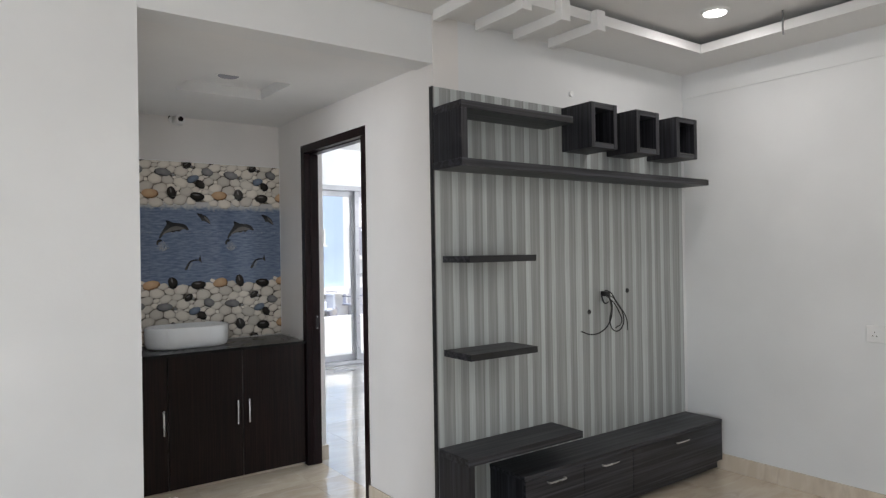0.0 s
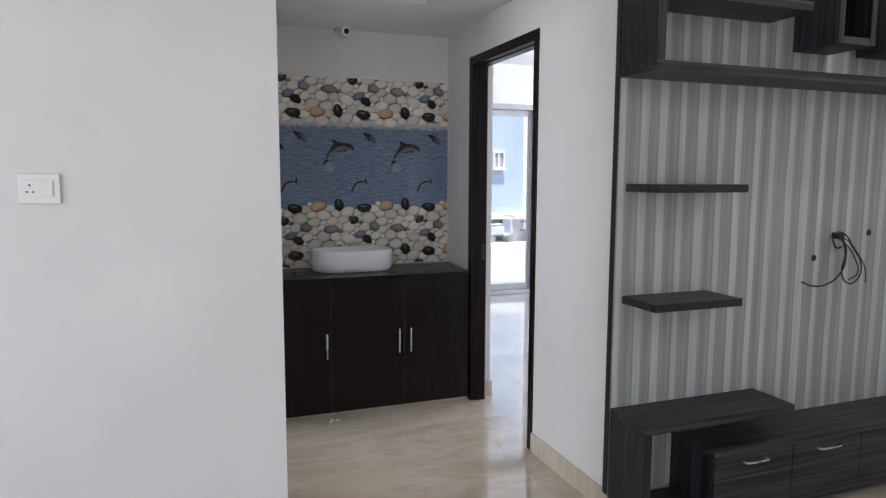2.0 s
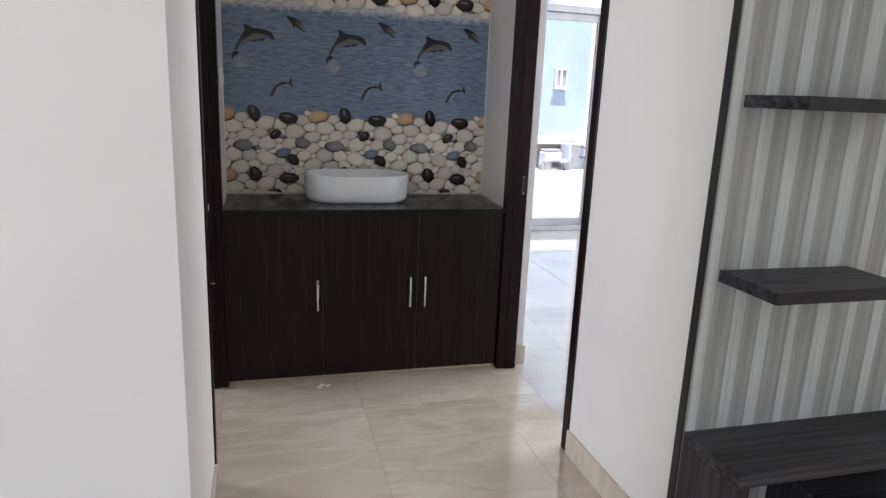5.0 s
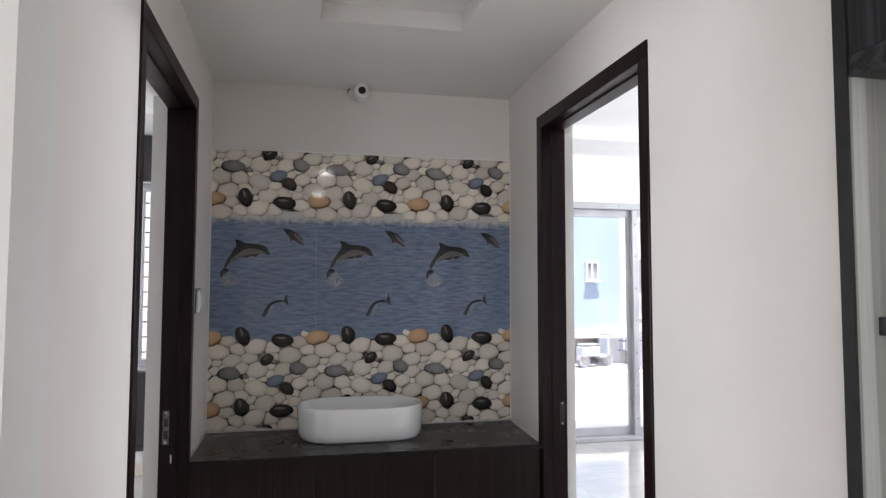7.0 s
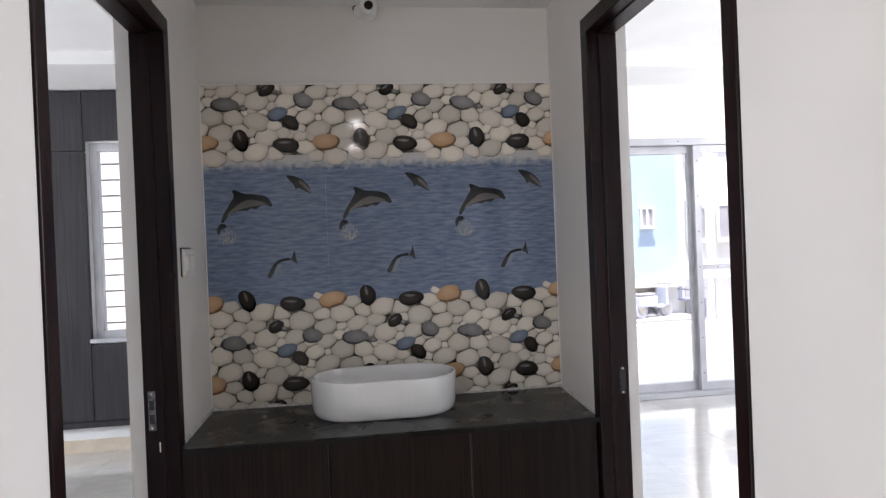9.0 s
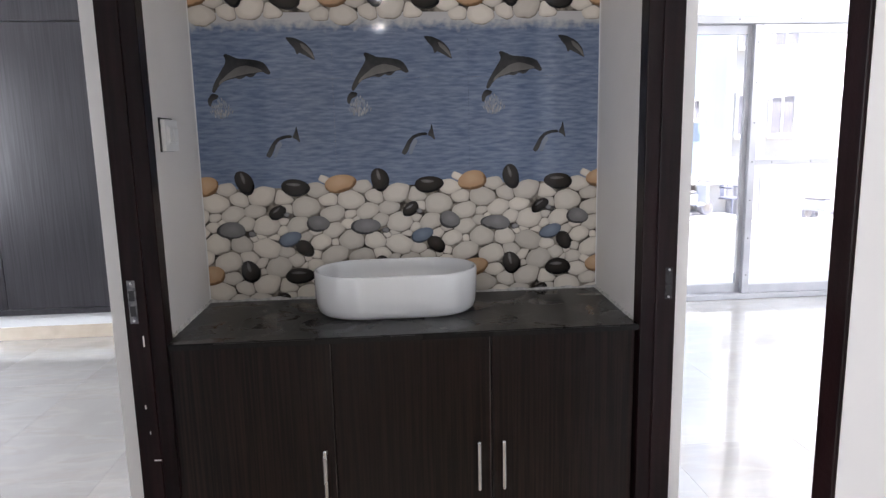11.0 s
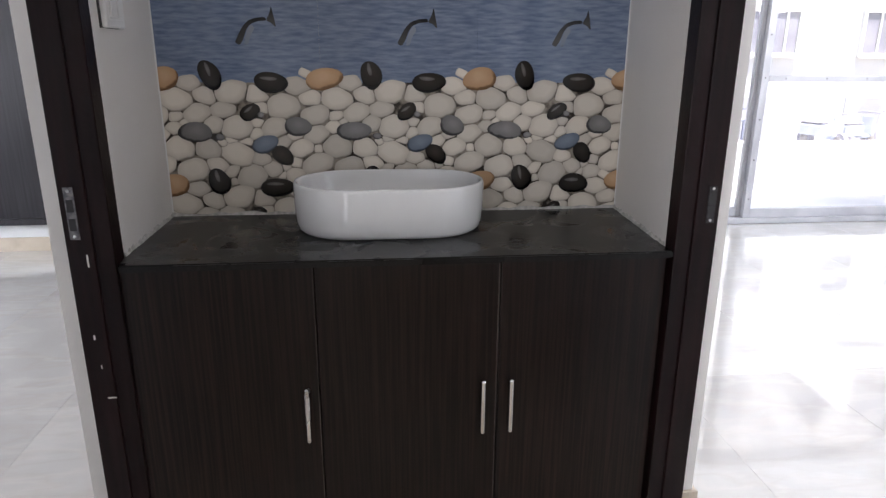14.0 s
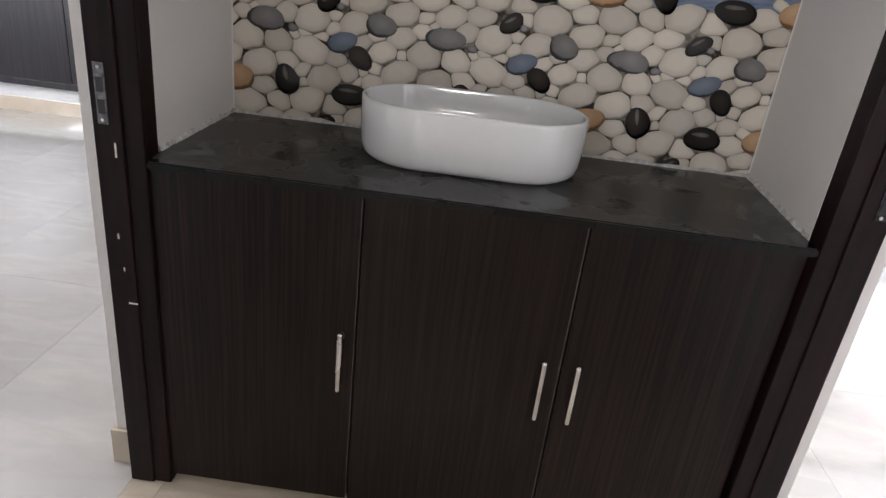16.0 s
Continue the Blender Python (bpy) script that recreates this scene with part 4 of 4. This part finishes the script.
def pebble_field():
    """White pebbles of one tile pattern: rounded cells packed round the accents, as outlines of (u, v), v down from the tile's top."""
    rng = random.Random(11)
    high = ROWH * SQUASH
    fixed = [(u, v * SQUASH, 0.44 * math.sqrt(w * h * SQUASH)) for u, v, w, h, _t, _s in ACCENTS]
    seeds = list(fixed)

    def wrap(d, period):
        return (d + period / 2) % period - period / 2

    for radius, tries in ((0.044, 30), (0.036, 120), (0.028, 400), (0.02, 600), (0.014, 500)):
        for _ in range(tries):
            u, v = rng.random() * PERIOD, rng.random() * high
            if all(math.hypot(wrap(u - a, PERIOD), wrap(v - b, high)) > 0.86 * (radius + r) for a, b, r in seeds):
                seeds.append((u, v, radius))

    def cell(me):
        a, b, r = seeds[me]
        poly = [(-0.13, -0.13), (0.13, -0.13), (0.13, 0.13), (-0.13, 0.13)]
        for k, (c, d, q) in enumerate(seeds):
            for su in (-1, 0, 1):
                for sv in (-1, 0, 1):
                    dx, dy = c + su * PERIOD - a, d + sv * high - b
                    if (k == me and not su and not sv) or math.hypot(dx, dy) > 0.26:
                        continue
                    lim = (dx * dx + dy * dy + r * r - q * q) / 2
                    out = []
                    for (x0, y0), (x1, y1) in zip(poly, poly[1:] + poly[:1]):
                        f0, f1 = x0 * dx + y0 * dy - lim, x1 * dx + y1 * dy - lim
                        if f0 <= 0:
                            out.append((x0, y0))
                        if f0 * f1 < 0:
                            t = f0 / (f0 - f1)
                            out.append((x0 + t * (x1 - x0), y0 + t * (y1 - y0)))
                    poly = out
                    if len(poly) < 3:
                        return []
        return poly

    for _ in range(3):
        for me in range(len(fixed), len(seeds)):
            poly = cell(me)
            if poly:
                a, b, r = seeds[me]
                seeds[me] = ((a + sum(p[0] for p in poly) / len(poly)) % PERIOD, (b + sum(p[1] for p in poly) / len(poly)) % high, r)
    field = []
    for me in range(len(fixed), len(seeds)):
        poly = cell(me)
        if len(poly) < 3:
            continue
        a, b, r = seeds[me]
        for cut in (0.16, 0.24, 0.25):
            poly = [q for (x0, y0), (x1, y1) in zip(poly, poly[1:] + poly[:1])
                    for q in ((x0 + cut * (x1 - x0), y0 + cut * (y1 - y0)), (x1 - cut * (x1 - x0), y1 - cut * (y1 - y0)))]
        lean = rng.uniform(-0.25, 0.25)
        grow = rng.uniform(0.95, 1.05)
        field.append((a, b / SQUASH, [(x * grow, (y + lean * x) * grow / SQUASH) for x, y in poly]))
    return field


field = pebble_field()


def band(name, z_low, z_high, rows):
    """The pebbles printed between two heights, from the rows with these tops."""
    bm = bmesh.new()
    for col in range(-1, 4):
        x0 = MX0 + col * PERIOD
        for top in rows:
            k = 0
            for u, v, outline in field:
                cx, cz = x0 + u, top - v
                if MX0 - 0.06 < cx < MX1 + 0.06 and z_low < cz < z_high and cz - min(b for a, b in outline) < z_high + 0.012 and not (cz > z_high - 0.035 and max(a for a, b in outline) < 0.018):
                    flat_shape(bm, [(cx + a, cz - b) for a, b in outline], 0.0006 + 0.000004 * k, 0)
                k += 1
            for u, v, w, h, tilt, slot in ACCENTS:
                cx, cz = x0 + u, top - v
                if MX0 - 0.06 < cx < MX1 + 0.06 and z_low < cz < z_high:
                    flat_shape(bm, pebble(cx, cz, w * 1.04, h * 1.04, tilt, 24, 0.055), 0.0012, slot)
                    if slot == 1 and w > 0.05:
                        along, across = (w, h) if w > h else (h, w)
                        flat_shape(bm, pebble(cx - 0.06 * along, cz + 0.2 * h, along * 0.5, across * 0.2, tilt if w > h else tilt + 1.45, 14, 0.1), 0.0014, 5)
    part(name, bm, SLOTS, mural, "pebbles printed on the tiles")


# outlines of the printed dolphins, in millimetres from their column's seam
BIG = [(250, 125), (242, 141), (231, 157), (213, 165), (180, 170), (147, 172), (128, 181), (110, 188), (103, 183), (109, 169), (108, 159), (96, 140), (82, 118), (67, 93), (59, 70), (67, 64), (80, 83), (95, 99),
       (117, 107), (138, 111), (154, 107), (171, 118), (183, 112), (196, 117), (205, 127), (223, 130), (241, 120)]
BELLY = [(139, 143), (169, 151), (202, 144), (227, 133), (208, 128), (175, 124), (138, 116), (104, 105), (82, 88), (87, 102), (112, 124)]
FLIPPER = [(138, 117), (152, 119), (150, 108), (141, 109)]
FLIPPER_FAR = [(171, 122), (190, 126), (194, 116), (184, 112)]
FLUKE = [(59, 64), (80, 59), (76, 48), (59, 41), (52, 22), (45, 27), (44, 43), (50, 54)]
SMALL = [(217, -140), (230, -147), (241, -131), (249, -109), (261, -92), (282, -84), (307, -82), (303, -73), (281, -74), (258, -81), (241, -97), (228, -120)]
SFLUKE = [(305, -82), (316, -62), (321, -43), (326, -69), (332, -101), (318, -87)]
SBELLY = [(265, -91), (252, -107), (245, -131), (242, -146), (253, -145), (261, -121), (273, -103)]
TAIL = [(300, 238), (330, 235), (363, 220), (385, 196), (394, 163), (382, 169), (360, 181), (344, 189), (336, 181), (329, 202), (314, 218)]
TBELLY = [(347, 220), (369, 208), (386, 185), (392, 166), (374, 185), (352, 204)]


def rounded(outline):
    """An outline with its corners cut once."""
    return [q for (x0, y0), (x1, y1) in zip(outline, outline[1:] + outline[:1])
            for q in ((0.82 * x0 + 0.18 * x1, 0.82 * y0 + 0.18 * y1), (0.18 * x0 + 0.82 * x1, 0.18 * y0 + 0.82 * y1))]


def dolphins():
    """Three dolphins to a column: one leaping out of its splash, one small above it, one diving."""
    for col in range(3):
        ox, oz = MX0 + col * PERIOD, 1.459
        leaping = ((BIG, 0, 0.0008), (BELLY, 1, 0.0011), (FLIPPER, 0, 0.0013), (FLIPPER_FAR, 0, 0.0013), (FLUKE, 0, 0.0009))
        for shapes, splash in ((leaping, True), (((SMALL, 0, 0.0008), (SFLUKE, 0, 0.0009), (SBELLY, 3, 0.0006)), False), (((TAIL, 0, 0.0008), (TBELLY, 1, 0.0011)), False)):
            bm = bmesh.new()
            for outline, slot, depth in shapes:
                flat_shape(bm, [(ox + a * 0.001, oz + b * 0.001) for a, b in rounded(outline)], depth, slot, False)
            if splash:
                rng = random.Random(5)
                for k in range(150):
                    a = rng.gauss(0, 0.45)
                    q = rng.random() ** 0.7
                    x, z = ox + 0.086 + a * 0.034 * (0.6 + 0.4 * q), oz - 0.014 + q * 0.062 * (1 - 0.5 * abs(a))
                    flat_shape(bm, pebble(x, z, rng.uniform(0.002, 0.006), rng.uniform(0.006, 0.018), -0.3 * a, 8, 0.2), 0.0003 + 0.000003 * k, 2 if rng.random() < 0.6 else 3)
            part("dolphin_print", bm, [M_DOLPHIN, M_BELLY, M_SPLASH, M_SPRAY], mural, "grey dolphin printed on the tiles")


# the tiles themselves, three columns by five courses with hairline joints
courses = [(MZ0, 0.965), (0.965, 1.265), (1.265, 1.565), (1.565, 1.865), (1.865, MZ1)]
for col in range(3):
    for z0, z1 in courses:
        x0, x1 = MX0 + col * PERIOD, MX0 + (col + 1) * PERIOD
        x1 = min(x1, MX1)
        bm = boxes((x0 + 0.0002, x1 - 0.0002, FACE, YB - 0.0005, z0 + 0.0002, z1 - 0.0002))
        m = M_SEA if 1.2 < (z0 + z1) / 2 < 1.75 else M_GAP
        part("tile", bm, m, mural)
band("pebble_print", 1.752, 2.09, (1.862, 2.152))
band("pebble_print", 0.8, 1.253, (1.265, 0.965))
bm = bmesh.new()
flat_shape(bm, [(MX0, 1.69), (MX1, 1.69), (MX1, 1.772), (MX0, 1.772)], 0.0003, 0, False)
part("foam_print", bm, M_FOAM, mural, "pale breaking foam printed along the top of the sea")
dolphins()
bm = bmesh.new()
flat_shape(bm, [(MX0, 1.742), (MX1, 1.742), (MX1, 1.866), (MX0, 1.866)], 0.0002, 0, False)
part("pebble_ground_print", bm, M_GAP, mural, "dark gaps between the printed pebbles")
bm = bmesh.new()
flat_shape(bm, [(MX0, 1.212), (MX1, 1.212), (MX1, 1.268), (MX0, 1.268)], 0.0002, 0, False)
part("sea_edge_print", bm, M_SEA, mural, "lower edge of the printed sea")
for xe in (MX0, MX1 - 0.004):
    part("edge_strip", boxes((xe, xe + 0.004, FACE - 0.002, FACE + 0.001, MZ0, MZ1)), M_PLASTIC, mural, "thin white grout edge")
edge = boxes((MX0, MX1, FACE - 0.002, YB - 0.0005, MZ1, MZ1 + 0.006), bevel=0.001)
part("edge_strip", edge, M_PLASTIC, mural, "thin white grout edge")

# ---- left room ----
lp = thing("bedroom_panel", "dark laminate wardrobe front framing a window", "wardrobe", at=(0, 7.2, 0.19))
for x0, x1, z0, z1 in ((-3.15, -1.562, 0.045, 2.0), (-1.558, -0.835, 0.045, 2.0), (-3.15, -1.562, 2.006, 2.44), (-1.558, -0.835, 2.006, 2.44), (-0.831, 0.37, 2.08, 2.44), (-0.831, 0.37, 0.045, 0.6)):
    part("panel", boxes((x0, x1, -0.05, -0.001, z0, z1), bevel=0.002), M_DARKPANEL, lp)
part("bottom_rail", boxes((-3.15, 0.37, -0.054, -0.001, 0, 0.041), bevel=0.002), M_DARKPANEL, lp)
tube("handle", [(-1.47, -0.05, 2.14), (-1.465, -0.075, 2.14), (-1.38, -0.075, 2.14), (-1.375, -0.05, 2.14)], 0.006, M_STEEL, lp, "steel bow handle")


def louvred_window():
    """A white window with a sill and a row of horizontal bars before the panes."""
    x0, x1, z0, z1, y = -0.813, 0.148, 0.822, 2.258, 7.2
    ob = thing("window_1", "white framed window with horizontal bars and a sill", "window", kind="structure", at=(0, y, 0))
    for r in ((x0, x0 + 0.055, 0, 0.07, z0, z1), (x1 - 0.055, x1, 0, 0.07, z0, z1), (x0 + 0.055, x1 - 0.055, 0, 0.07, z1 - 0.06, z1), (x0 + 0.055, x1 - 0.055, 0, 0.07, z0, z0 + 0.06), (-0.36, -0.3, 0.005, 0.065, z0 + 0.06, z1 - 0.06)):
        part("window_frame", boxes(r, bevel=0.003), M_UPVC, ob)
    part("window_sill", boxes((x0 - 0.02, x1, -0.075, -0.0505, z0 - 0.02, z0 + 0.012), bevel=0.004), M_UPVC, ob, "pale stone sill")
    for k in range(11):
        z = 0.93 + k * 0.1185
        part("bar", boxes((x0 + 0.03, x1 - 0.03, 0.09, 0.105, z - 0.0055, z + 0.0055), bevel=0.002), M_GRILLE, ob)
    for a, b in ((x0 + 0.056, -0.361), (-0.299, x1 - 0.056)):
        g = part("pane", boxes((a, b, 0.03, 0.036, z0 + 0.061, z1 - 0.061)), M_GLASS, ob)
        g.visible_shadow = False


louvred_window()


# ---- right room ----
def sliding_door():
    """A white sliding balcony door: outer frame, two sashes with panes, a mid rail in one, screw heads."""
    y, z1 = 7.47, 2.258
    ob = thing("door_3", "white framed glazed sliding balcony door, closed", "sliding door", kind="structure", at=(0, y, 0))

    def bar(nm, *r):
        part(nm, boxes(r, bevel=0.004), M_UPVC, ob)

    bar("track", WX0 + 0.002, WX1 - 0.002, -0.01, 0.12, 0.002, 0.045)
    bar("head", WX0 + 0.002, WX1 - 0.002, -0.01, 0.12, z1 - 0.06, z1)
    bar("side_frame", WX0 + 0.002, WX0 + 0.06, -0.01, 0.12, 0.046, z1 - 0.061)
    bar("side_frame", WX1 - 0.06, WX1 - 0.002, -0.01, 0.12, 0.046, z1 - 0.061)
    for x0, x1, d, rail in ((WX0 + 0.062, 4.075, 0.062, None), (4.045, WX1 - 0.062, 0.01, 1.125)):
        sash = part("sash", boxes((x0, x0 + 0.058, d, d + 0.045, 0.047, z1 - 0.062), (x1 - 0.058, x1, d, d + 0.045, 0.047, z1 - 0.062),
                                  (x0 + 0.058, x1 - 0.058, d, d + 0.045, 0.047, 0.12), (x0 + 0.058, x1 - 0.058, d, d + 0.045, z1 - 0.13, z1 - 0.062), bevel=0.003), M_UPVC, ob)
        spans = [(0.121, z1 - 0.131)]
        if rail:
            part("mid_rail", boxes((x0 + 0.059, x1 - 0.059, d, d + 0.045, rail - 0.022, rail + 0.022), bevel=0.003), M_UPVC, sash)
            spans = [(0.121, rail - 0.023), (rail + 0.023, z1 - 0.131)]
        for a, b in spans:
            g = part("pane", boxes((x0 + 0.059, x1 - 0.059, d + 0.02, d + 0.026, a, b)), M_GLASS, sash)
            g.visible_shadow = False
    sash = [c for c in ob.children if c.name.startswith("sash")][-1]
    for k in range(7):
        part("screw", disc(bmesh.new(), 4.074, 0.0075, 0.2 + 0.31 * k, 0.0065, 0.0065, 0.004, "Y", 10), M_DULLSTEEL, sash)
    for k in range(5):
        part("screw", disc(bmesh.new(), 4.24 + 0.33 * k, 0.0075, 1.125, 0.006, 0.006, 0.004, "Y", 10), M_DULLSTEEL, sash)
        part("screw", disc(bmesh.new(), 3.4 + 0.5 * k, -0.0125, 2.228, 0.0065, 0.0065, 0.004, "Y", 10), M_DULLSTEEL, ob)


sliding_door()

# ---- outside ----
structure("ground", boxes((-2500, 2500, -2500, 2500, -3.4, -3.2)), M_GROUND, "dusty pale ground far below the balcony", "ground")
structure("balcony_floor", boxes((1.8, 6.6, 7.62, 8.75, -0.2, -0.02)), M_PARAPET, "whitewashed balcony slab", "balcony")
structure("balcony_parapet", boxes((1.8, 6.6, 8.6, 8.75, -0.02, 0.49), bevel=0.01), M_PARAPET, "whitewashed balcony parapet", "parapet")


def facade_window(parent, x0, x1, y, z0, z1):
    """A framed window set in a facade that faces the balcony."""
    w = part("window", boxes((x0, x1, y - 0.03, y + 0.02, z0, z1)), M_DULLGLASS, parent, "dull glazed window")
    t = 0.03 if x1 - x0 < 0.3 else 0.06
    bm = boxes((x0 - t, x0, y - 0.07, y + 0.02, z0 - t, z1 + t), (x1, x1 + t, y - 0.07, y + 0.02, z0 - t, z1 + t), (x0, x1, y - 0.07, y + 0.02, z1, z1 + t), (x0, x1, y - 0.07, y + 0.02, z0 - t, z0),
               ((x0 + x1) / 2 - 0.02, (x0 + x1) / 2 + 0.02, y - 0.06, y - 0.03, z0, z1))
    part("frame", bm, M_PARAPET, w)
    part("sill", boxes((x0 - 0.07, x1 + 0.07, y - 0.11, y - 0.07, z0 - t - 0.03, z0 - t)), M_PARAPET, w)


FYB = 14.0
house = thing("neighbour_house", "white rendered house close behind the bedroom window", "house", at=(0, 0, 0))
part("wall", boxes((-9.0, 0.6, 11.0, 18.0, -3.2, 5.5)), M_PARAPET, house)
part("roof_edge", boxes((-9.1, 0.7, 10.85, 18.1, 5.5, 5.8)), M_PARAPET, house)
blue = thing("blue_building", "pale blue rendered apartment building across the lane", "building", at=(0, 0, 0))
part("wall", boxes((1.0, 7.28, FYB, FYB + 8, 0.6, 7.5)), M_BLUE, blue)
part("ground_storey", boxes((1.0, 7.28, FYB + 0.6, FYB + 8, -3.2, 0.45)), M_CREAM, blue, "cream lower storey")
part("ledge", boxes((0.9, 7.33, FYB - 0.15, FYB + 8, 0.45, 0.6)), M_PARAPET, blue, "white concrete ledge")
part("parapet", boxes((0.9, 7.33, FYB - 0.1, FYB + 8, 7.5, 8.3)), M_PARAPET, blue)
facade_window(blue, 6.54, 6.75, FYB, 1.62, 1.94)
facade_window(blue, 3.6, 4.6, FYB, 1.3, 2.5)
facade_window(blue, 6.5, 6.78, FYB, 4.6, 5.0)
for k in range(5):
    part("post", boxes((2.2 + k * 1.2, 2.5 + k * 1.2, FYB + 0.1, FYB + 0.5, -3.2, 0.45)), M_PARAPET, blue, "white concrete post")
part("porch_slab", boxes((1.0, 7.33, FYB - 0.9, FYB + 0.6, -0.25, -0.08)), M_GREYPAINT, blue, "grey concrete porch slab")


def plastic_chair(x, y, z, turn):
    """A moulded garden chair: seat, back, four legs and two arms."""
    ob = thing("garden_chair", "grey-blue moulded plastic chair on a porch", "chair", "chairs on the porch", at=(x, y, z))
    ob.rotation_euler = (0, 0, radians(turn))
    part("seat", boxes((-0.23, 0.23, -0.22, 0.22, 0.4, 0.43), bevel=0.01), M_CHAIR, ob)
    part("backrest", boxes((-0.23, 0.23, 0.2, 0.23, 0.43, 0.82), bevel=0.01), M_CHAIR, ob)
    for a in (-0.21, 0.19):
        for b in (-0.2, 0.2):
            part("leg", boxes((a, a + 0.03, b - 0.015, b + 0.015, 0, 0.4)), M_CHAIR, ob)
        part("armrest", boxes((a - 0.02, a + 0.04, -0.2, 0.2, 0.6, 0.63), bevel=0.005), M_CHAIR, ob)
    return ob


plastic_chair(7.52, FYB + 0.1, -0.24, 20)


def scooter(x, y, z, turn, label):
    """A parked scooter: two wheels, body, front shield, seat and handlebar."""
    ob = thing("scooter", label, "scooter", "scooters parked across the lane", at=(x, y, z))
    ob.rotation_euler = (0, 0, radians(turn))
    for a in (-0.32, 0.32):
        w = part("wheel", disc(bmesh.new(), a, -0.05, 0.14, 0.14, 0.14, 0.1, "Y", 20), M_TYRE, ob)
        part("rim", disc(bmesh.new(), a, -0.053, 0.14, 0.08, 0.08, 0.106, "Y", 16), M_STEEL, w)
    part("body", boxes((-0.42, 0.05, -0.1, 0.1, 0.2, 0.4), (0.05, 0.25, -0.09, 0.09, 0.16, 0.22), bevel=0.03), M_SCOOTER, ob)
    part("front_shield", boxes((0.22, 0.29, -0.13, 0.13, 0.2, 0.56), bevel=0.025), M_SCOOTER, ob)
    part("seat", boxes((-0.4, 0.02, -0.09, 0.09, 0.405, 0.45), bevel=0.02), M_TYRE, ob)
    tube("handlebar", [(0.24, -0.22, 0.6), (0.26, -0.1, 0.61), (0.26, 0.1, 0.61), (0.24, 0.22, 0.6)], 0.014, M_TYRE, ob)


for x, turn in ((6.55, 20), (9.1, -70), (9.75, 15), (10.5, 60)):
    scooter(x, FYB - 0.35, -0.28 if x > 7 else -0.08, turn, "grey-blue parked scooter with a dark seat")
white = thing("white_building", "white rendered apartment building across the lane", "building", at=(0, 0, 0))
part("wall", boxes((7.34, 24.0, FYB + 0.3, FYB + 9, -3.2, 9.5)), M_PARAPET, white)
part("parapet", boxes((7.34, 24.1, FYB + 0.15, FYB + 9, 9.5, 10.4)), M_PARAPET, white)
part("porch_slab", boxes((7.34, 24.0, FYB - 0.9, FYB + 0.3, -0.4, -0.28)), M_GREYPAINT, white, "grey concrete porch slab")
COLUMNS = ((7.65, 7.98), (8.29, 8.73), (10.02, 10.6), (11.4, 11.9), (13.2, 13.9), (15.5, 16.2), (18.0, 18.8))
for x0, x1 in COLUMNS:
    facade_window(white, x0, x1, FYB + 0.3, 1.34, 2.04)
    facade_window(white, x0, x1, FYB + 0.3, 2.93, 3.26)
    facade_window(white, x0, x1, FYB + 0.3, 5.6, 6.3)
    part("doorway", boxes((x0 - 0.12, x1 + 0.05, FYB + 0.27, FYB + 0.31, -0.27, 0.55)), M_GREYPAINT, white, "flat grey doorway panel")


# ---- floors ----
structure("floor", boxes((-3.35, 6.35, -3.35, 7.62, -0.2, -0.012)), M_GROUT, "polished beige marble tile floor", "floor")
floor = bpy.data.objects["floor"]
JX, JY, TW, TL = 1.12, 2.662, 0.6, 1.183


def lay(x_low, x_high, y_low, y_high, material):
    """Tiles of one room, cut at its edges, on the common grid."""
    cache = {}
    for i in range(-8, 10):
        for j in range(-6, 6):
            x0, y0 = JX + i * TW, JY + j * TL
            x1, y1 = min(x0 + TW, x_high), min(y0 + TL, y_high)
            x0, y0 = max(x0, x_low), max(y0, y_low)
            if x1 - x0 < 0.01 or y1 - y0 < 0.01:
                continue
            w, d = round(x1 - x0, 4), round(y1 - y0, 4)
            if (w, d) not in cache:
                cache[w, d] = mesh_of("tile", boxes((0.0004, w - 0.0004, 0.0004, d - 0.0004, -0.0118, 0.0), bevel=0.0004), material)
            t = new("tile", cache[w, d])
            t.location = (x0, y0, 0)
            t.parent = floor


lay(-3.2, 3.9, -3.2, JY, M_MARBLE)
lay(0.44, 1.945, JY, YB, M_MARBLE)
lay(-3.2, 0.44, JY, 7.2, M_PALE)
lay(1.945, 6.2, JY, 7.62, M_PALE)
